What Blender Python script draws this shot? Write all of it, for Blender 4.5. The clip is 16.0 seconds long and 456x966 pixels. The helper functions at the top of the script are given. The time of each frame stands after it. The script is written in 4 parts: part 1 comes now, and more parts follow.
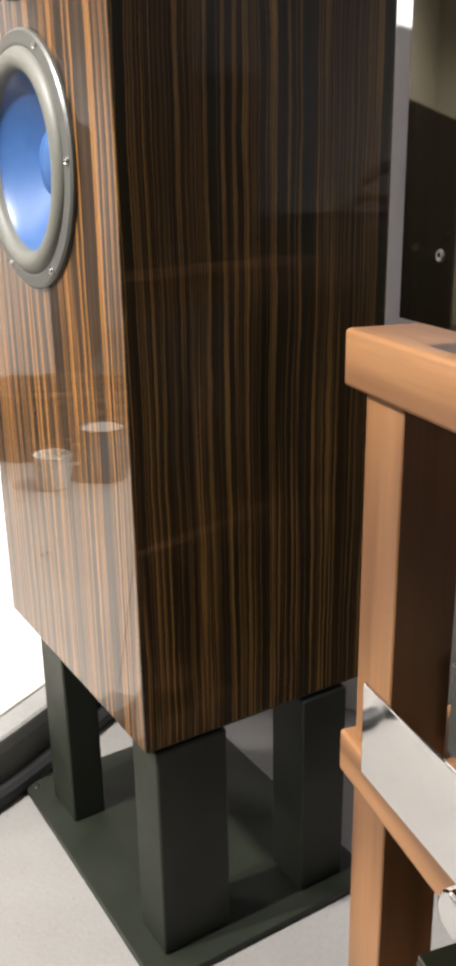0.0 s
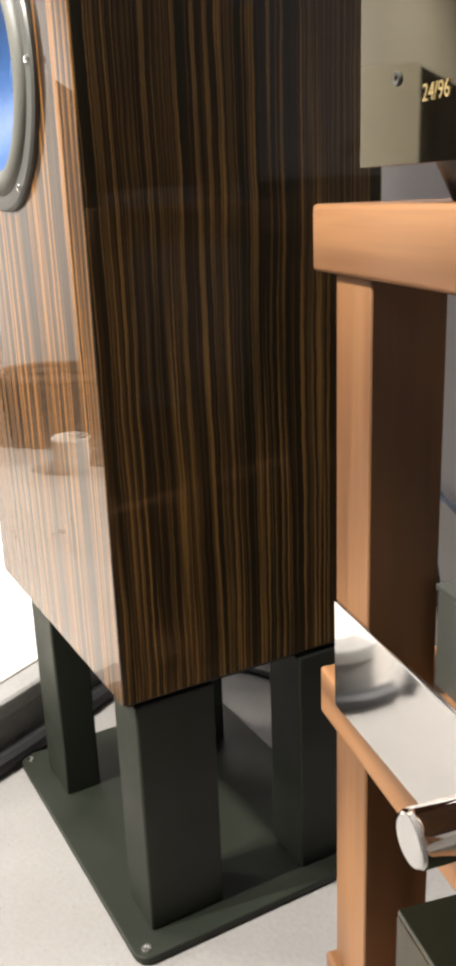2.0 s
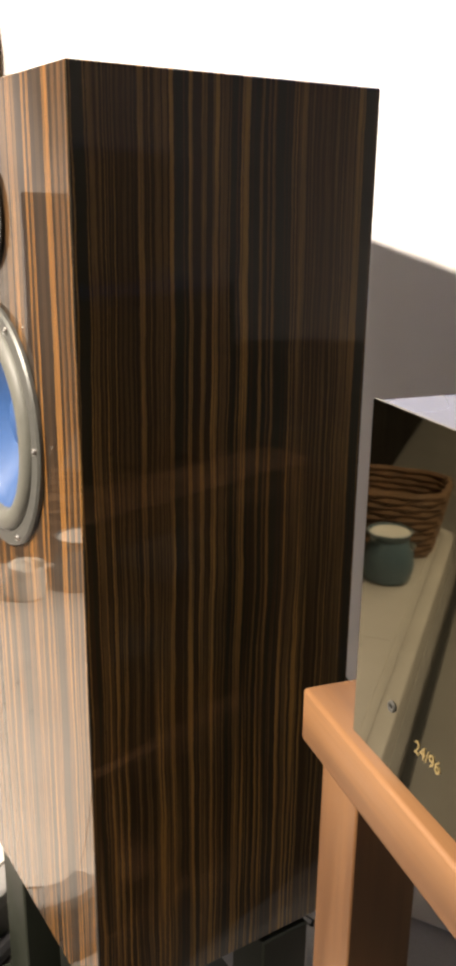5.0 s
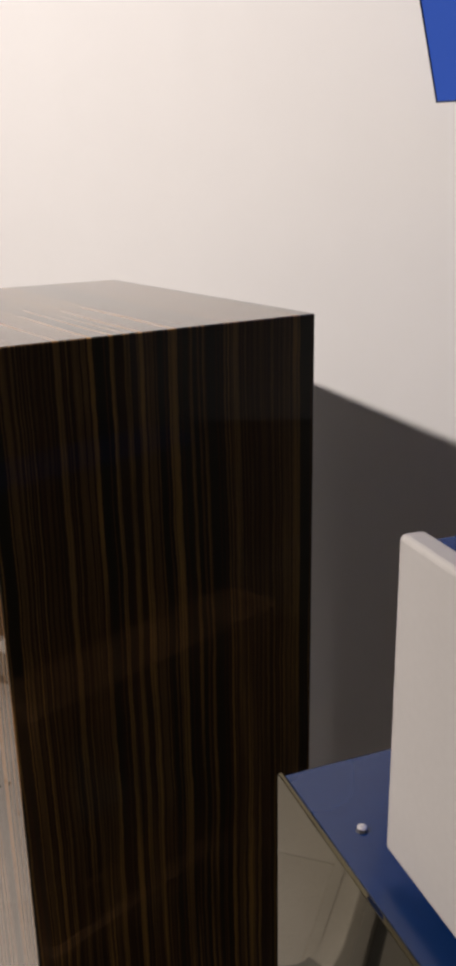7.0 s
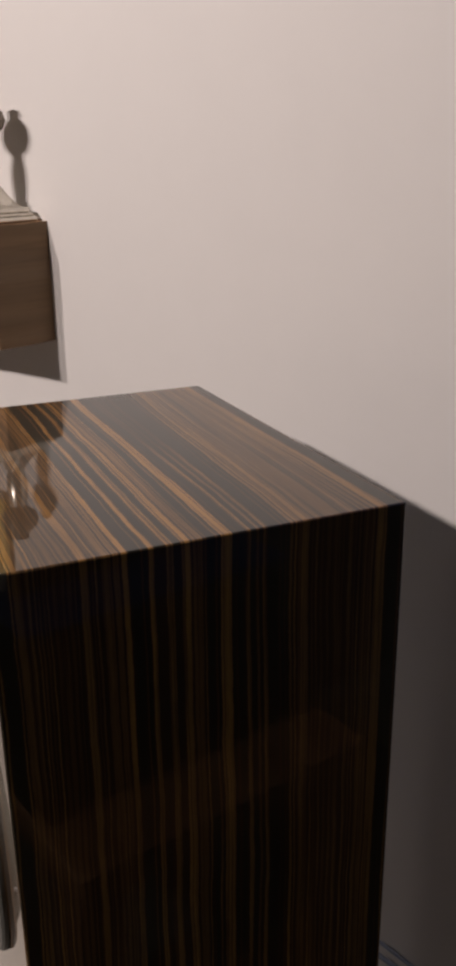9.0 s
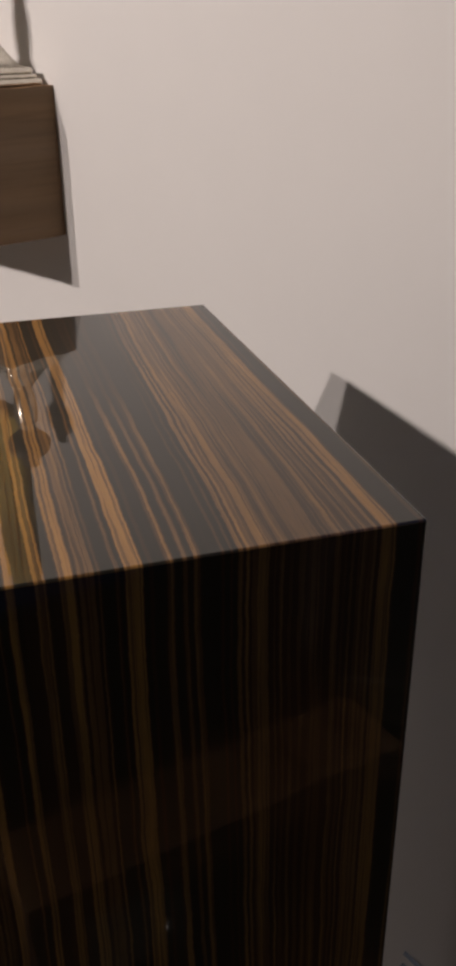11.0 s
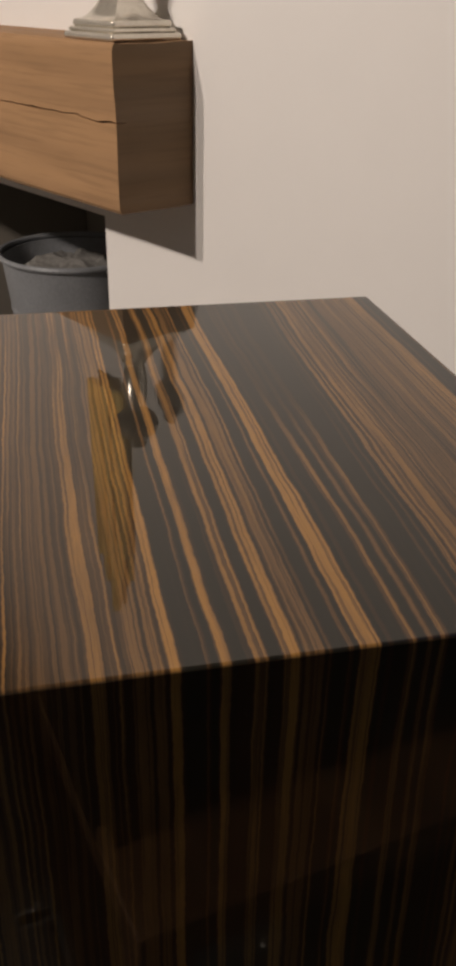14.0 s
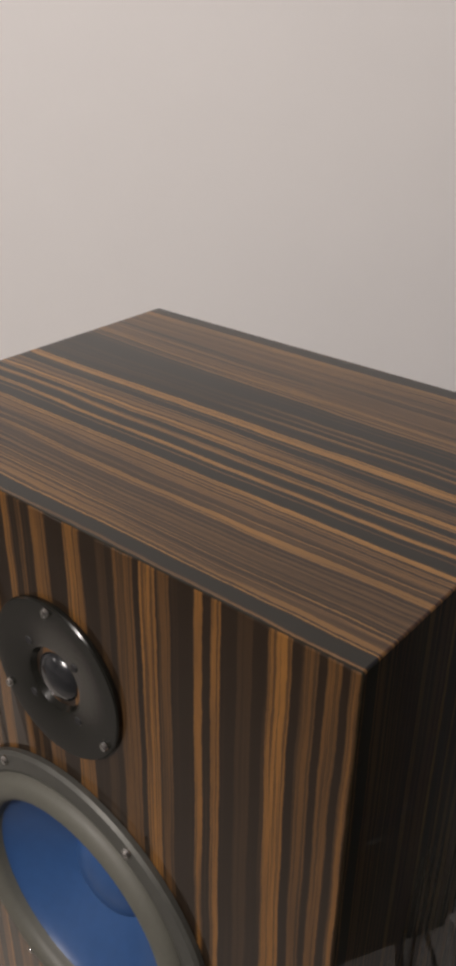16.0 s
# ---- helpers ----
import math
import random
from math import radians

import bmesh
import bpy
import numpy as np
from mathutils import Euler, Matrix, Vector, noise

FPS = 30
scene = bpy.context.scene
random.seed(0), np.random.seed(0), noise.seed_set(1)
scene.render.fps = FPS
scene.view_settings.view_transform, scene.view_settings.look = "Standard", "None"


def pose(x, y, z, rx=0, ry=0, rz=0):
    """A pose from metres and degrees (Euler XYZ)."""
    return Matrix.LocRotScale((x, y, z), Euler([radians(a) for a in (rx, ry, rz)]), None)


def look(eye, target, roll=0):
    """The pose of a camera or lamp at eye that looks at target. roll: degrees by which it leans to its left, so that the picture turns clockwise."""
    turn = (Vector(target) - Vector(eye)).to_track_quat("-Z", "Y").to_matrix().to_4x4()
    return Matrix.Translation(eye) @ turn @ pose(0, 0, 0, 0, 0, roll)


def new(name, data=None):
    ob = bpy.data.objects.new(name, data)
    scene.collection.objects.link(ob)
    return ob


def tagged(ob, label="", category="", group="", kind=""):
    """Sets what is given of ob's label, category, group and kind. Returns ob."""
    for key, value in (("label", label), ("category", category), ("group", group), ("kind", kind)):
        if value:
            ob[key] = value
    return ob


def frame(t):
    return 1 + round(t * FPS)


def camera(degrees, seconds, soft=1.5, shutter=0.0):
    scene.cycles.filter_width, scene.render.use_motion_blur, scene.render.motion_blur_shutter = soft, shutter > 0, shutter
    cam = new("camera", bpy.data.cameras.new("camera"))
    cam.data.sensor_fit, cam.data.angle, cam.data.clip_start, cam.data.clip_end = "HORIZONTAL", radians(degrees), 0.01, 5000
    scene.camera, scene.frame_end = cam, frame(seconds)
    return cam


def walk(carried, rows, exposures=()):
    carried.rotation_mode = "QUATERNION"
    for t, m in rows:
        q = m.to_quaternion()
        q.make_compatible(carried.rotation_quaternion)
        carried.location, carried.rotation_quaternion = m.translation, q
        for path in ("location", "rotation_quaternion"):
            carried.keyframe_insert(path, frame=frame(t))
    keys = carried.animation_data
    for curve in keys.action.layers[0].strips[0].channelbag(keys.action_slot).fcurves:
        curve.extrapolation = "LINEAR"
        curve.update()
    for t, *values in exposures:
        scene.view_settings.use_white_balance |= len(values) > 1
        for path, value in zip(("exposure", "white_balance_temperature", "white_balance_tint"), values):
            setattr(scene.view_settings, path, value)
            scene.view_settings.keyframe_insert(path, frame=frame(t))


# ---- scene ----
cam = camera(28.23, 16.0, soft=4.6)
PATH = [
    (0, (-0.3784, -0.8050, 0.9350), (0.1180, 0.0030, 0.6175), -0.95),
    (0.5, (-0.3088, -0.8144, 0.8003), (0.1501, 0.0168, 0.4865), -2.16),
    (1, (-0.2870, -0.8149, 0.7868), (0.1604, 0.0275, 0.4863), -2.52),
    (1.5, (-0.2985, -0.8052, 0.8110), (0.1527, 0.0360, 0.5130), -2.60),
    (2, (-0.2984, -0.8001, 0.8272), (0.1566, 0.0376, 0.5251), -2.20),
    (2.5, (-0.3031, -0.7949, 0.8607), (0.1571, 0.0387, 0.5553), -1.90),
    (3, (-0.3163, -0.7865, 0.9071), (0.1483, 0.0471, 0.6082), -1.14),
    (5.3, (-0.3136, -0.7414, 1.2424), (0.2072, 0.0560, 0.9374), 0.56),
    (5.5, (-0.3082, -0.7456, 1.2696), (0.2158, 0.0478, 0.9601), 0.29),
    (6, (-0.2992, -0.7580, 1.3330), (0.2320, 0.0291, 1.0193), -0.08),
    (6.5, (-0.2753, -0.7222, 1.3755), (0.2510, 0.0689, 1.0640), -0.56),
    (7, (-0.2085, -0.7064, 1.4230), (0.2942, 0.1004, 1.1127), -1.04),
    (7.5, (-0.1776, -0.6996, 1.4636), (0.2935, 0.1256, 1.1518), -1.19),
    (8, (-0.1963, -0.6800, 1.5320), (0.2723, 0.1451, 1.2165), -0.45),
    (8.5, (-0.1322, -0.6164, 1.5493), (0.2964, 0.2286, 1.2294), -0.33),
    (9, (-0.0699, -0.5692, 1.5654), (0.3062, 0.2949, 1.2309), -0.57),
    (11.5, (0.147, -0.335, 1.523), (0.636, 1.371, 0.600), -0.7),
    (12, (0.165, -0.307, 1.514), (0.646, 1.392, 0.577), -0.9),
    (12.5, (0.1409, -0.2884, 1.5172), (0.3695, 0.5616, 1.0427), -0.63),
    (13, (0.1075, -0.2861, 1.5301), (0.3107, 0.5658, 1.0473), -0.13),
    (13.5, (0.0846, -0.2739, 1.5332), (0.2759, 0.5823, 1.0532), 0.29),
    (14, (0.0566, -0.2692, 1.5369), (0.2461, 0.5868, 1.0560), 1.01),
    (14.5, (0.0082, -0.2665, 1.5420), (0.1984, 0.5885, 1.0595), 1.81),
    (14.7, (-0.0277, -0.2694, 1.5458), (0.1912, 0.5786, 1.0633), 2.59),
    (15, (-0.1068, -0.2727, 1.5470), (0.2461, 0.5346, 1.0740), 4.42),
    (15.3, (-0.1956, -0.3107, 1.5644), (0.3305, 0.3944, 1.0889), 4.01),
    (15.5, (-0.2466, -0.3068, 1.5941), (0.3606, 0.3304, 1.1194), 3.27),
    (15.6, (-0.2632, -0.2849, 1.5970), (0.3654, 0.3352, 1.1275), 3.25),
    (15.8, (-0.2896, -0.2300, 1.6059), (0.3587, 0.3614, 1.1264), 1.75),
    (16, (-0.2897, -0.1571, 1.5785), (0.3893, 0.4023, 1.1029), 0.75),
]
EXPOSURES = [(0, 2.65, 6050, 9), (0.5, 2.75, 6150, 9), (2.0, 2.85, 6200, 9), (3.2, 2.65, 6150, 9), (5.3, 2.5, 7000, 12), (6.0, 1.6, 6850, 13), (6.5, 1.22, 6400, 12), (7.0, 0.9, 6400, 14),
             (8.0, 0.43, 6550, 18), (8.5, 0.27, 6650, 19), (9.0, 0.26, 6700, 20), (11.5, 0.27, 6650, 17), (12.0, 0.27, 6700, 17), (12.5, 0.27, 6900, 20), (13.0, 0.27, 6850, 19), (13.5, 0.27, 7300, 19), (14.0, 0.27, 7050, 15),
             (14.5, 0.34, 5950, 12), (15.0, 0.31, 5950, 12), (15.5, 0.40, 6100, 12), (16, 0.37, 6350, 14)]
walk(cam, [(t, look(eye, target, roll)) for t, eye, target, roll in PATH], EXPOSURES)

# ---- frames of reference ----
# hearth wall: local x runs along the wall, local y goes into it
WALL = Matrix.Rotation(radians(-61.18), 4, "Z")
# hi-fi rack: local x along its front, local y to its back, origin at the front corner of the top
RACK = Matrix.Translation((0.093, -0.224, 0)) @ Matrix.Rotation(radians(-102.83), 4, "Z")
# loudspeaker cabinet, in world axes: front at x = 0, near side at y = 0
SPK_W, SPK_D, SPK_Z0, SPK_Z1 = 0.449, 0.335, 0.314, 1.305
WALL_N = 0.659
HEARTH_Z = 0.1
CEIL_Z = 2.62

# ---- world and lights ----
world = bpy.data.worlds.new("room_dark")
scene.world = world
world.use_nodes = True
world.node_tree.nodes["Background"].inputs[0].default_value = (0.9, 0.8, 0.7, 1)
world.node_tree.nodes["Background"].inputs[1].default_value = 0.004


def lamp(name, kind, place, energy, colour, size=0.03, aim=None, angle=120, blend=0.6):
    data = bpy.data.lights.new(name, kind)
    data.energy, data.color = energy, colour
    data.shadow_soft_size = size
    ob = new(name, data)
    if kind == "SPOT":
        data.spot_size, data.spot_blend = radians(angle), blend
        ob.matrix_world = look(place, aim)
    else:
        ob.location = place
    return ob


WARM = (1.0, 0.92, 0.84)
SPOT_A = WALL @ Vector((-0.73, -1.30, 2.46))
SPOT_B = WALL @ Vector((-0.98, -1.28, 2.49))
SPOT_C = WALL @ Vector((-3.25, -1.15, 2.46))
SPOT_D = WALL @ Vector((-3.45, -0.72, 2.46))
lamp("spot_light_a", "SPOT", SPOT_A, 60, WARM, 0.022, WALL @ Vector((-0.60, 0.66, 1.0)), 94, 0.6)
lamp("spot_light_b", "SPOT", SPOT_B, 60, WARM, 0.022, WALL @ Vector((-0.80, 0.66, 1.0)), 94, 0.6)
lamp("spot_light_c", "SPOT", SPOT_C, 29, WARM, 0.12, SPOT_C - Vector((0, 0, 1)), 150, 0.4)
lamp("spot_light_d", "SPOT", SPOT_D, 29, WARM, 0.12, SPOT_D - Vector((0, 0, 1)), 150, 0.4)


# ---- materials ----
def material(name):
    m = bpy.data.materials.new(name)
    m.use_nodes = True
    nt = m.node_tree
    return m, nt, nt.nodes["Principled BSDF"]


def node(nt, kind, ins=None):
    n = nt.nodes.new(kind)
    for key, value in (ins or {}).items():
        if isinstance(value, bpy.types.NodeSocket):
            nt.links.new(value, n.inputs[key])
        else:
            n.inputs[key].default_value = value
    return n


def ramp(nt, fac, stops, mode="LINEAR"):
    n = nt.nodes.new("ShaderNodeValToRGB")
    nt.links.new(fac, n.inputs[0])
    cr = n.color_ramp
    cr.interpolation = mode
    while len(cr.elements) < len(stops):
        cr.elements.new(0.5)
    stops = sorted(stops, key=lambda q: q[0])
    for e, (p, c) in zip(cr.elements, stops):
        e.position = p
        e.color = (c, c, c, 1) if isinstance(c, (int, float)) else (*c, 1)
    return n.outputs[0]


def mixc(nt, fac, a, b, mode="MIX"):
    n = nt.nodes.new("ShaderNodeMix")
    n.data_type, n.blend_type = "RGBA", mode
    for i, v in ((0, fac), (6, a), (7, b)):
        if isinstance(v, bpy.types.NodeSocket):
            nt.links.new(v, n.inputs[i])
        else:
            n.inputs[i].default_value = v if i == 0 else ((*v, 1) if len(v) == 3 else v)
    return n.outputs[2]


def math_(nt, op, a, b=0.0, c=0.0):
    n = nt.nodes.new("ShaderNodeMath")
    n.operation = op
    for i, v in enumerate((a, b, c)):
        if isinstance(v, bpy.types.NodeSocket):
            nt.links.new(v, n.inputs[i])
        else:
            n.inputs[i].default_value = v
    return n.outputs[0]


def coords(nt, scale=(1, 1, 1)):
    tc = nt.nodes.new("ShaderNodeTexCoord")
    mp = node(nt, "ShaderNodeMapping", {"Vector": tc.outputs["Object"]})
    mp.inputs["Scale"].default_value = scale
    return mp.outputs[0]


def bump(nt, bsdf, height, strength=0.2, distance=0.002):
    b = node(nt, "ShaderNodeBump", {"Strength": strength, "Distance": distance, "Height": height})
    nt.links.new(b.outputs[0], bsdf.inputs["Normal"])


def plain(name, colour, rough=0.5, metal=0.0, spread=0.15, scale=30, relief=0.1, coat=0.0):
    """A surface of one colour with light mottling, fine relief and uneven gloss."""
    m, nt, b = material(name)
    v = coords(nt)
    big = node(nt, "ShaderNodeTexNoise", {"Vector": v, "Scale": scale * 0.15, "Detail": 3.0})
    fine = node(nt, "ShaderNodeTexNoise", {"Vector": v, "Scale": scale * 4, "Detail": 4.0})
    f = math_(nt, "ADD", math_(nt, "MULTIPLY", big.outputs[0], 0.6), math_(nt, "MULTIPLY", fine.outputs[0], 0.4))
    lo = tuple(c * (1 - spread) for c in colour)
    hi = tuple(min(1, c * (1 + spread)) for c in colour)
    nt.links.new(ramp(nt, f, [(0.3, lo), (0.7, hi)]), b.inputs["Base Color"])
    nt.links.new(ramp(nt, big.outputs[0], [(0.3, max(0.02, rough * 0.85)), (0.7, min(1, rough * 1.15))]), b.inputs["Roughness"])
    b.inputs["Metallic"].default_value = metal
    b.inputs["Coat Weight"].default_value = coat
    b.inputs["Coat Roughness"].default_value = 0.03
    if relief:
        bump(nt, b, fine.outputs[0], relief, 0.001)
    return m


def veneer(name, bands, across, along, gloss, pale=(0.93, 0.93, 0.82), dark=(0.0170, 0.0155, 0.0108), ior=1.42, top_figure=False, fine_lit_below=False, thread=0.40, grounds=()):
    """Polished striped ebony: bands of pale and dark wood along one axis, wandering slightly, under clear lacquer.
    bands: groups of (from, to, lightness) across the board in millimetres, one group for each eighth of the board or more."""
    m, nt, b = material(name)
    tc = nt.nodes.new("ShaderNodeTexCoord")
    sep = node(nt, "ShaderNodeSeparateXYZ", {"Vector": tc.outputs["Object"]})
    s, l = sep.outputs[across], sep.outputs[along]
    lz = sep.outputs["Z"]

    def clouds(u, v, z, detail=2.0):
        q = node(nt, "ShaderNodeCombineXYZ", {"X": u, "Y": v, "Z": z})
        return node(nt, "ShaderNodeTexNoise", {"Vector": q.outputs[0], "Scale": 1.0, "Detail": detail}).outputs[0]

    def times(v, k):
        return math_(nt, "MULTIPLY", v, k)

    def rise(v, a, c):
        n = node(nt, "ShaderNodeMapRange", {"Value": v, "From Min": a, "From Max": c})
        n.interpolation_type = "SMOOTHSTEP"
        return n.outputs[0]

    # wandering of the grain along the board, nought along the upper edge, so that the sheets meet there
    run = math_(nt, "ADD", l, lz) if along != "Z" else lz
    still = math_(nt, "ADD", 0.991, 0.0)
    s2 = s
    for pitch, drift, z, size in ((5.0, 2.4, 0.0, 0.011), (14.0, 7.0, 3.0, 0.0065)):
        here, home = clouds(times(s, pitch), times(run, drift), z), clouds(times(s, pitch), times(still, drift), z)
        s2 = math_(nt, "ADD", s2, times(math_(nt, "SUBTRACT", here, home), size))
    if top_figure:
        # on the top the rear third of the sheet fans out towards the far edge
        s2 = math_(nt, "SUBTRACT", s2, times(math_(nt, "MULTIPLY", l, math_(nt, "SUBTRACT", rise(s, 0.19, 0.25), times(rise(s, 0.27, 0.325), 0.7))), 0.028))
    s2 = math_(nt, "ADD", s2, times(math_(nt, "SUBTRACT", clouds(times(s, 60.0), times(run, 40.0), 9.0), 0.5), 0.0016))
    s2 = math_(nt, "ADD", s2, times(math_(nt, "SUBTRACT", clouds(times(s, 420.0), times(run, 240.0), 11.0, 3.0), 0.5), 0.0011))
    # the bands, each group in a ramp of its own
    level, reach = None, 0.0
    for group in bands:
        start, stop = reach, group[-1][1] * 0.001 + 0.0007
        reach, width = stop, stop - start
        stops = [(0.0, 0.0)]
        e = 0.0006 / width
        for a, c, v in group:
            a, c = (a * 0.001 - start) / width, (c * 0.001 - start) / width
            stops += [(max(0.0, a - e), 0.0), (a + e, v), (c - e, v), (min(1.0, c + e), 0.0)]
        r = ramp(nt, math_(nt, "DIVIDE", math_(nt, "SUBTRACT", s2, start), width), stops)
        level = r if level is None else mixc(nt, math_(nt, "GREATER_THAN", s2, start), level, r)
    level = node(nt, "ShaderNodeRGBToBW", {"Color": level}).outputs[0]
    if top_figure:
        # the thin bands between the two broad ones die out halfway across the top
        gap = math_(nt, "MULTIPLY", rise(s2, 0.182, 0.186), math_(nt, "SUBTRACT", 1.0, rise(s2, 0.222, 0.228)))
        level = math_(nt, "MULTIPLY", level, math_(nt, "SUBTRACT", 1.0, times(math_(nt, "MULTIPLY", gap, rise(l, 0.12, 0.30)), 0.8)))
    # browner ground wood between the bands
    for a, c, ground in grounds:
        zone = math_(nt, "MULTIPLY", rise(s2, a, a + 0.004), math_(nt, "SUBTRACT", 1.0, rise(s2, c - 0.004, c)))
        level = math_(nt, "MAXIMUM", level, times(zone, ground))
    if fine_lit_below:
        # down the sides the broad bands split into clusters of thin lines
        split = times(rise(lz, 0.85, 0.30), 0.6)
        thin = clouds(times(s2, 210.0), times(run, 1.3), 61.0, 1.5)
        massed = clouds(times(s2, 34.0), times(run, 0.9), 67.0, 2.0)
        level2 = math_(nt, "MULTIPLY", rise(thin, 0.47, 0.60), math_(nt, "ADD", 0.34, times(rise(massed, 0.38, 0.60), 0.66)))
        level = math_(nt, "ADD", math_(nt, "MULTIPLY", level, math_(nt, "SUBTRACT", 1.0, split)), math_(nt, "MULTIPLY", level2, split))
    # fine lines: dark threads inside the pale bands, faint gold threads inside the dark ones, short flecks in both
    def threads(pitch, drift, z, detail=2.0):
        return clouds(times(s2, pitch), times(run, drift), z, detail)
    lin, fine = rise(threads(480.0, 2.5, 7.0), 0.40, 0.52), threads(1100.0, 50.0, 1.0, 3.0)
    gold = math_(nt, "MULTIPLY", rise(threads(260.0, 1.6, 21.0), 0.55, 0.68), math_(nt, "ADD", 0.03, times(rise(threads(70.0, 2.0, 33.0), 0.45, 0.65), 0.22)))
    lit = math_(nt, "MULTIPLY", level, math_(nt, "ADD", 1.0 - thread, times(lin, thread)))
    lit = math_(nt, "MAXIMUM", lit, gold)
    lit = math_(nt, "MULTIPLY", lit, math_(nt, "ADD", 0.76, times(fine, 0.48)))
    # the bands fade and strengthen along their length
    lit = math_(nt, "MULTIPLY", lit, math_(nt, "ADD", 0.62, times(threads(95.0, 7.0, 51.0, 3.0), 0.80)))
    # paler down the board: upward-bounced floor light put into the band colour
    if fine_lit_below:
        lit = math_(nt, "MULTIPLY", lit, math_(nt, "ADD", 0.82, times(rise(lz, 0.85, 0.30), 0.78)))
    col = ramp(nt, lit, [(0.0, dark), (0.25, (0.045, 0.026, 0.0130)), (0.55, (0.145 * pale[0], 0.078 * pale[1], 0.036 * pale[2])), (1.0, (0.36 * pale[0], 0.182 * pale[1], 0.058 * pale[2]))])
    nt.links.new(col, b.inputs["Base Color"])
    b.inputs["Roughness"].default_value = 0.35
    b.inputs["Specular IOR Level"].default_value = 0.06
    b.inputs["Coat Weight"].default_value = gloss
    b.inputs["Coat Roughness"].default_value = 0.012
    b.inputs["Coat IOR"].default_value = ior
    # the lacquer has sunk a little into the pores
    sunk = node(nt, "ShaderNodeBump", {"Strength": 0.05, "Distance": 0.0004, "Height": clouds(times(s, 22.0), times(run, 9.0), 71.0)})
    nt.links.new(sunk.outputs[0], b.inputs["Coat Normal"])
    return m


def wood(name, dark, light, rough=0.45, axis=0, scale=1.0, coat=0.0, knots=False, pore=0.78):
    """Sawn timber with its grain along one axis."""
    m, nt, b = material(name)
    sc = [38.0 * scale] * 3
    sc[axis] = 2.6 * scale
    v = coords(nt, sc)
    n1 = node(nt, "ShaderNodeTexNoise", {"Vector": v, "Scale": 1.0, "Detail": 5.0, "Distortion": 0.6})
    sc2 = [9.0 * scale] * 3
    sc2[axis] = 1.3 * scale
    v2 = coords(nt, sc2)
    n2 = node(nt, "ShaderNodeTexNoise", {"Vector": v2, "Scale": 1.0, "Detail": 3.0, "Distortion": 1.5})
    wv = node(nt, "ShaderNodeTexWave", {"Vector": v2, "Scale": 0.9, "Distortion": 7.0, "Detail": 2.0, "Detail Scale": 1.2})
    wv.wave_type = "RINGS"
    f = math_(nt, "ADD", math_(nt, "MULTIPLY", n1.outputs[0], 0.40), math_(nt, "MULTIPLY", n2.outputs[0], 0.36))
    f = math_(nt, "ADD", f, math_(nt, "MULTIPLY", wv.outputs[0], 0.24))
    col = ramp(nt, f, [(0.3, dark), (0.68, light)])
    if knots:
        vor = node(nt, "ShaderNodeTexVoronoi", {"Vector": coords(nt, (7, 7, 9)), "Scale": 1.0})
        k = ramp(nt, vor.outputs["Distance"], [(0.05, 1.0), (0.13, 0.0)])
        col = mixc(nt, math_(nt, "MULTIPLY", k, 0.55), col, tuple(c * 0.35 for c in dark))
    nt.links.new(col, b.inputs["Base Color"])
    nt.links.new(ramp(nt, n1.outputs[0], [(0.3, rough * 0.8), (0.7, min(1.0, rough * 1.2))]), b.inputs["Roughness"])
    b.inputs["Coat Weight"].default_value = coat
    b.inputs["Coat Roughness"].default_value = 0.15
    sc3 = [210.0 * scale] * 3
    sc3[axis] = 9.0 * scale
    n3 = node(nt, "ShaderNodeTexNoise", {"Vector": coords(nt, sc3), "Scale": 1.0, "Detail": 3.0})
    pores = ramp(nt, n3.outputs[0], [(0.34, pore), (0.50, 1.0)])
    nt.links.new(mixc(nt, 1.0, col, pores, "MULTIPLY"), b.inputs["Base Color"])
    bump(nt, b, n3.outputs[0], 0.12, 0.0008)
    return m


def glow(name, colour, strength):
    m, nt, b = material(name)
    v = coords(nt)
    n = node(nt, "ShaderNodeTexNoise", {"Vector": v, "Scale": 1.5})
    b.inputs["Base Color"].default_value = (0.01, 0.01, 0.015, 1)
    nt.links.new(mixc(nt, n.outputs[0], tuple(c * 0.85 for c in colour), colour), b.inputs["Emission Color"])
    b.inputs["Emission Strength"].default_value = strength
    b.inputs["Roughness"].default_value = 0.2
    return m


SIDE_BANDS_FORE = [
    [(2.2, 4.0, 0.8), (14.4, 16.2, 0.95), (16.7, 23.9, 0.68), (24.9, 28.6, 0.66), (31.0, 32.8, 0.85), (33.3, 35.7, 0.58)],
    [(37.0, 39.0, 0.55), (40.2, 41.9, 0.85), (44.0, 47.6, 0.42), (48.4, 53.0, 0.48), (54.2, 57.7, 0.45), (59.4, 60.8, 0.5), (63.8, 70.3, 0.78)],
    [(71.9, 73.4, 0.45), (74.5, 76.7, 0.72), (79.8, 87.0, 0.60), (88.2, 93.6, 0.66), (94.8, 99.2, 0.95)],
    [(109.3, 110.9, 0.55), (114.8, 119.2, 0.95), (128.2, 133.9, 0.8), (140.3, 147.8, 0.95), (149.0, 157.6, 0.6), (158.8, 160.3, 0.8)]]
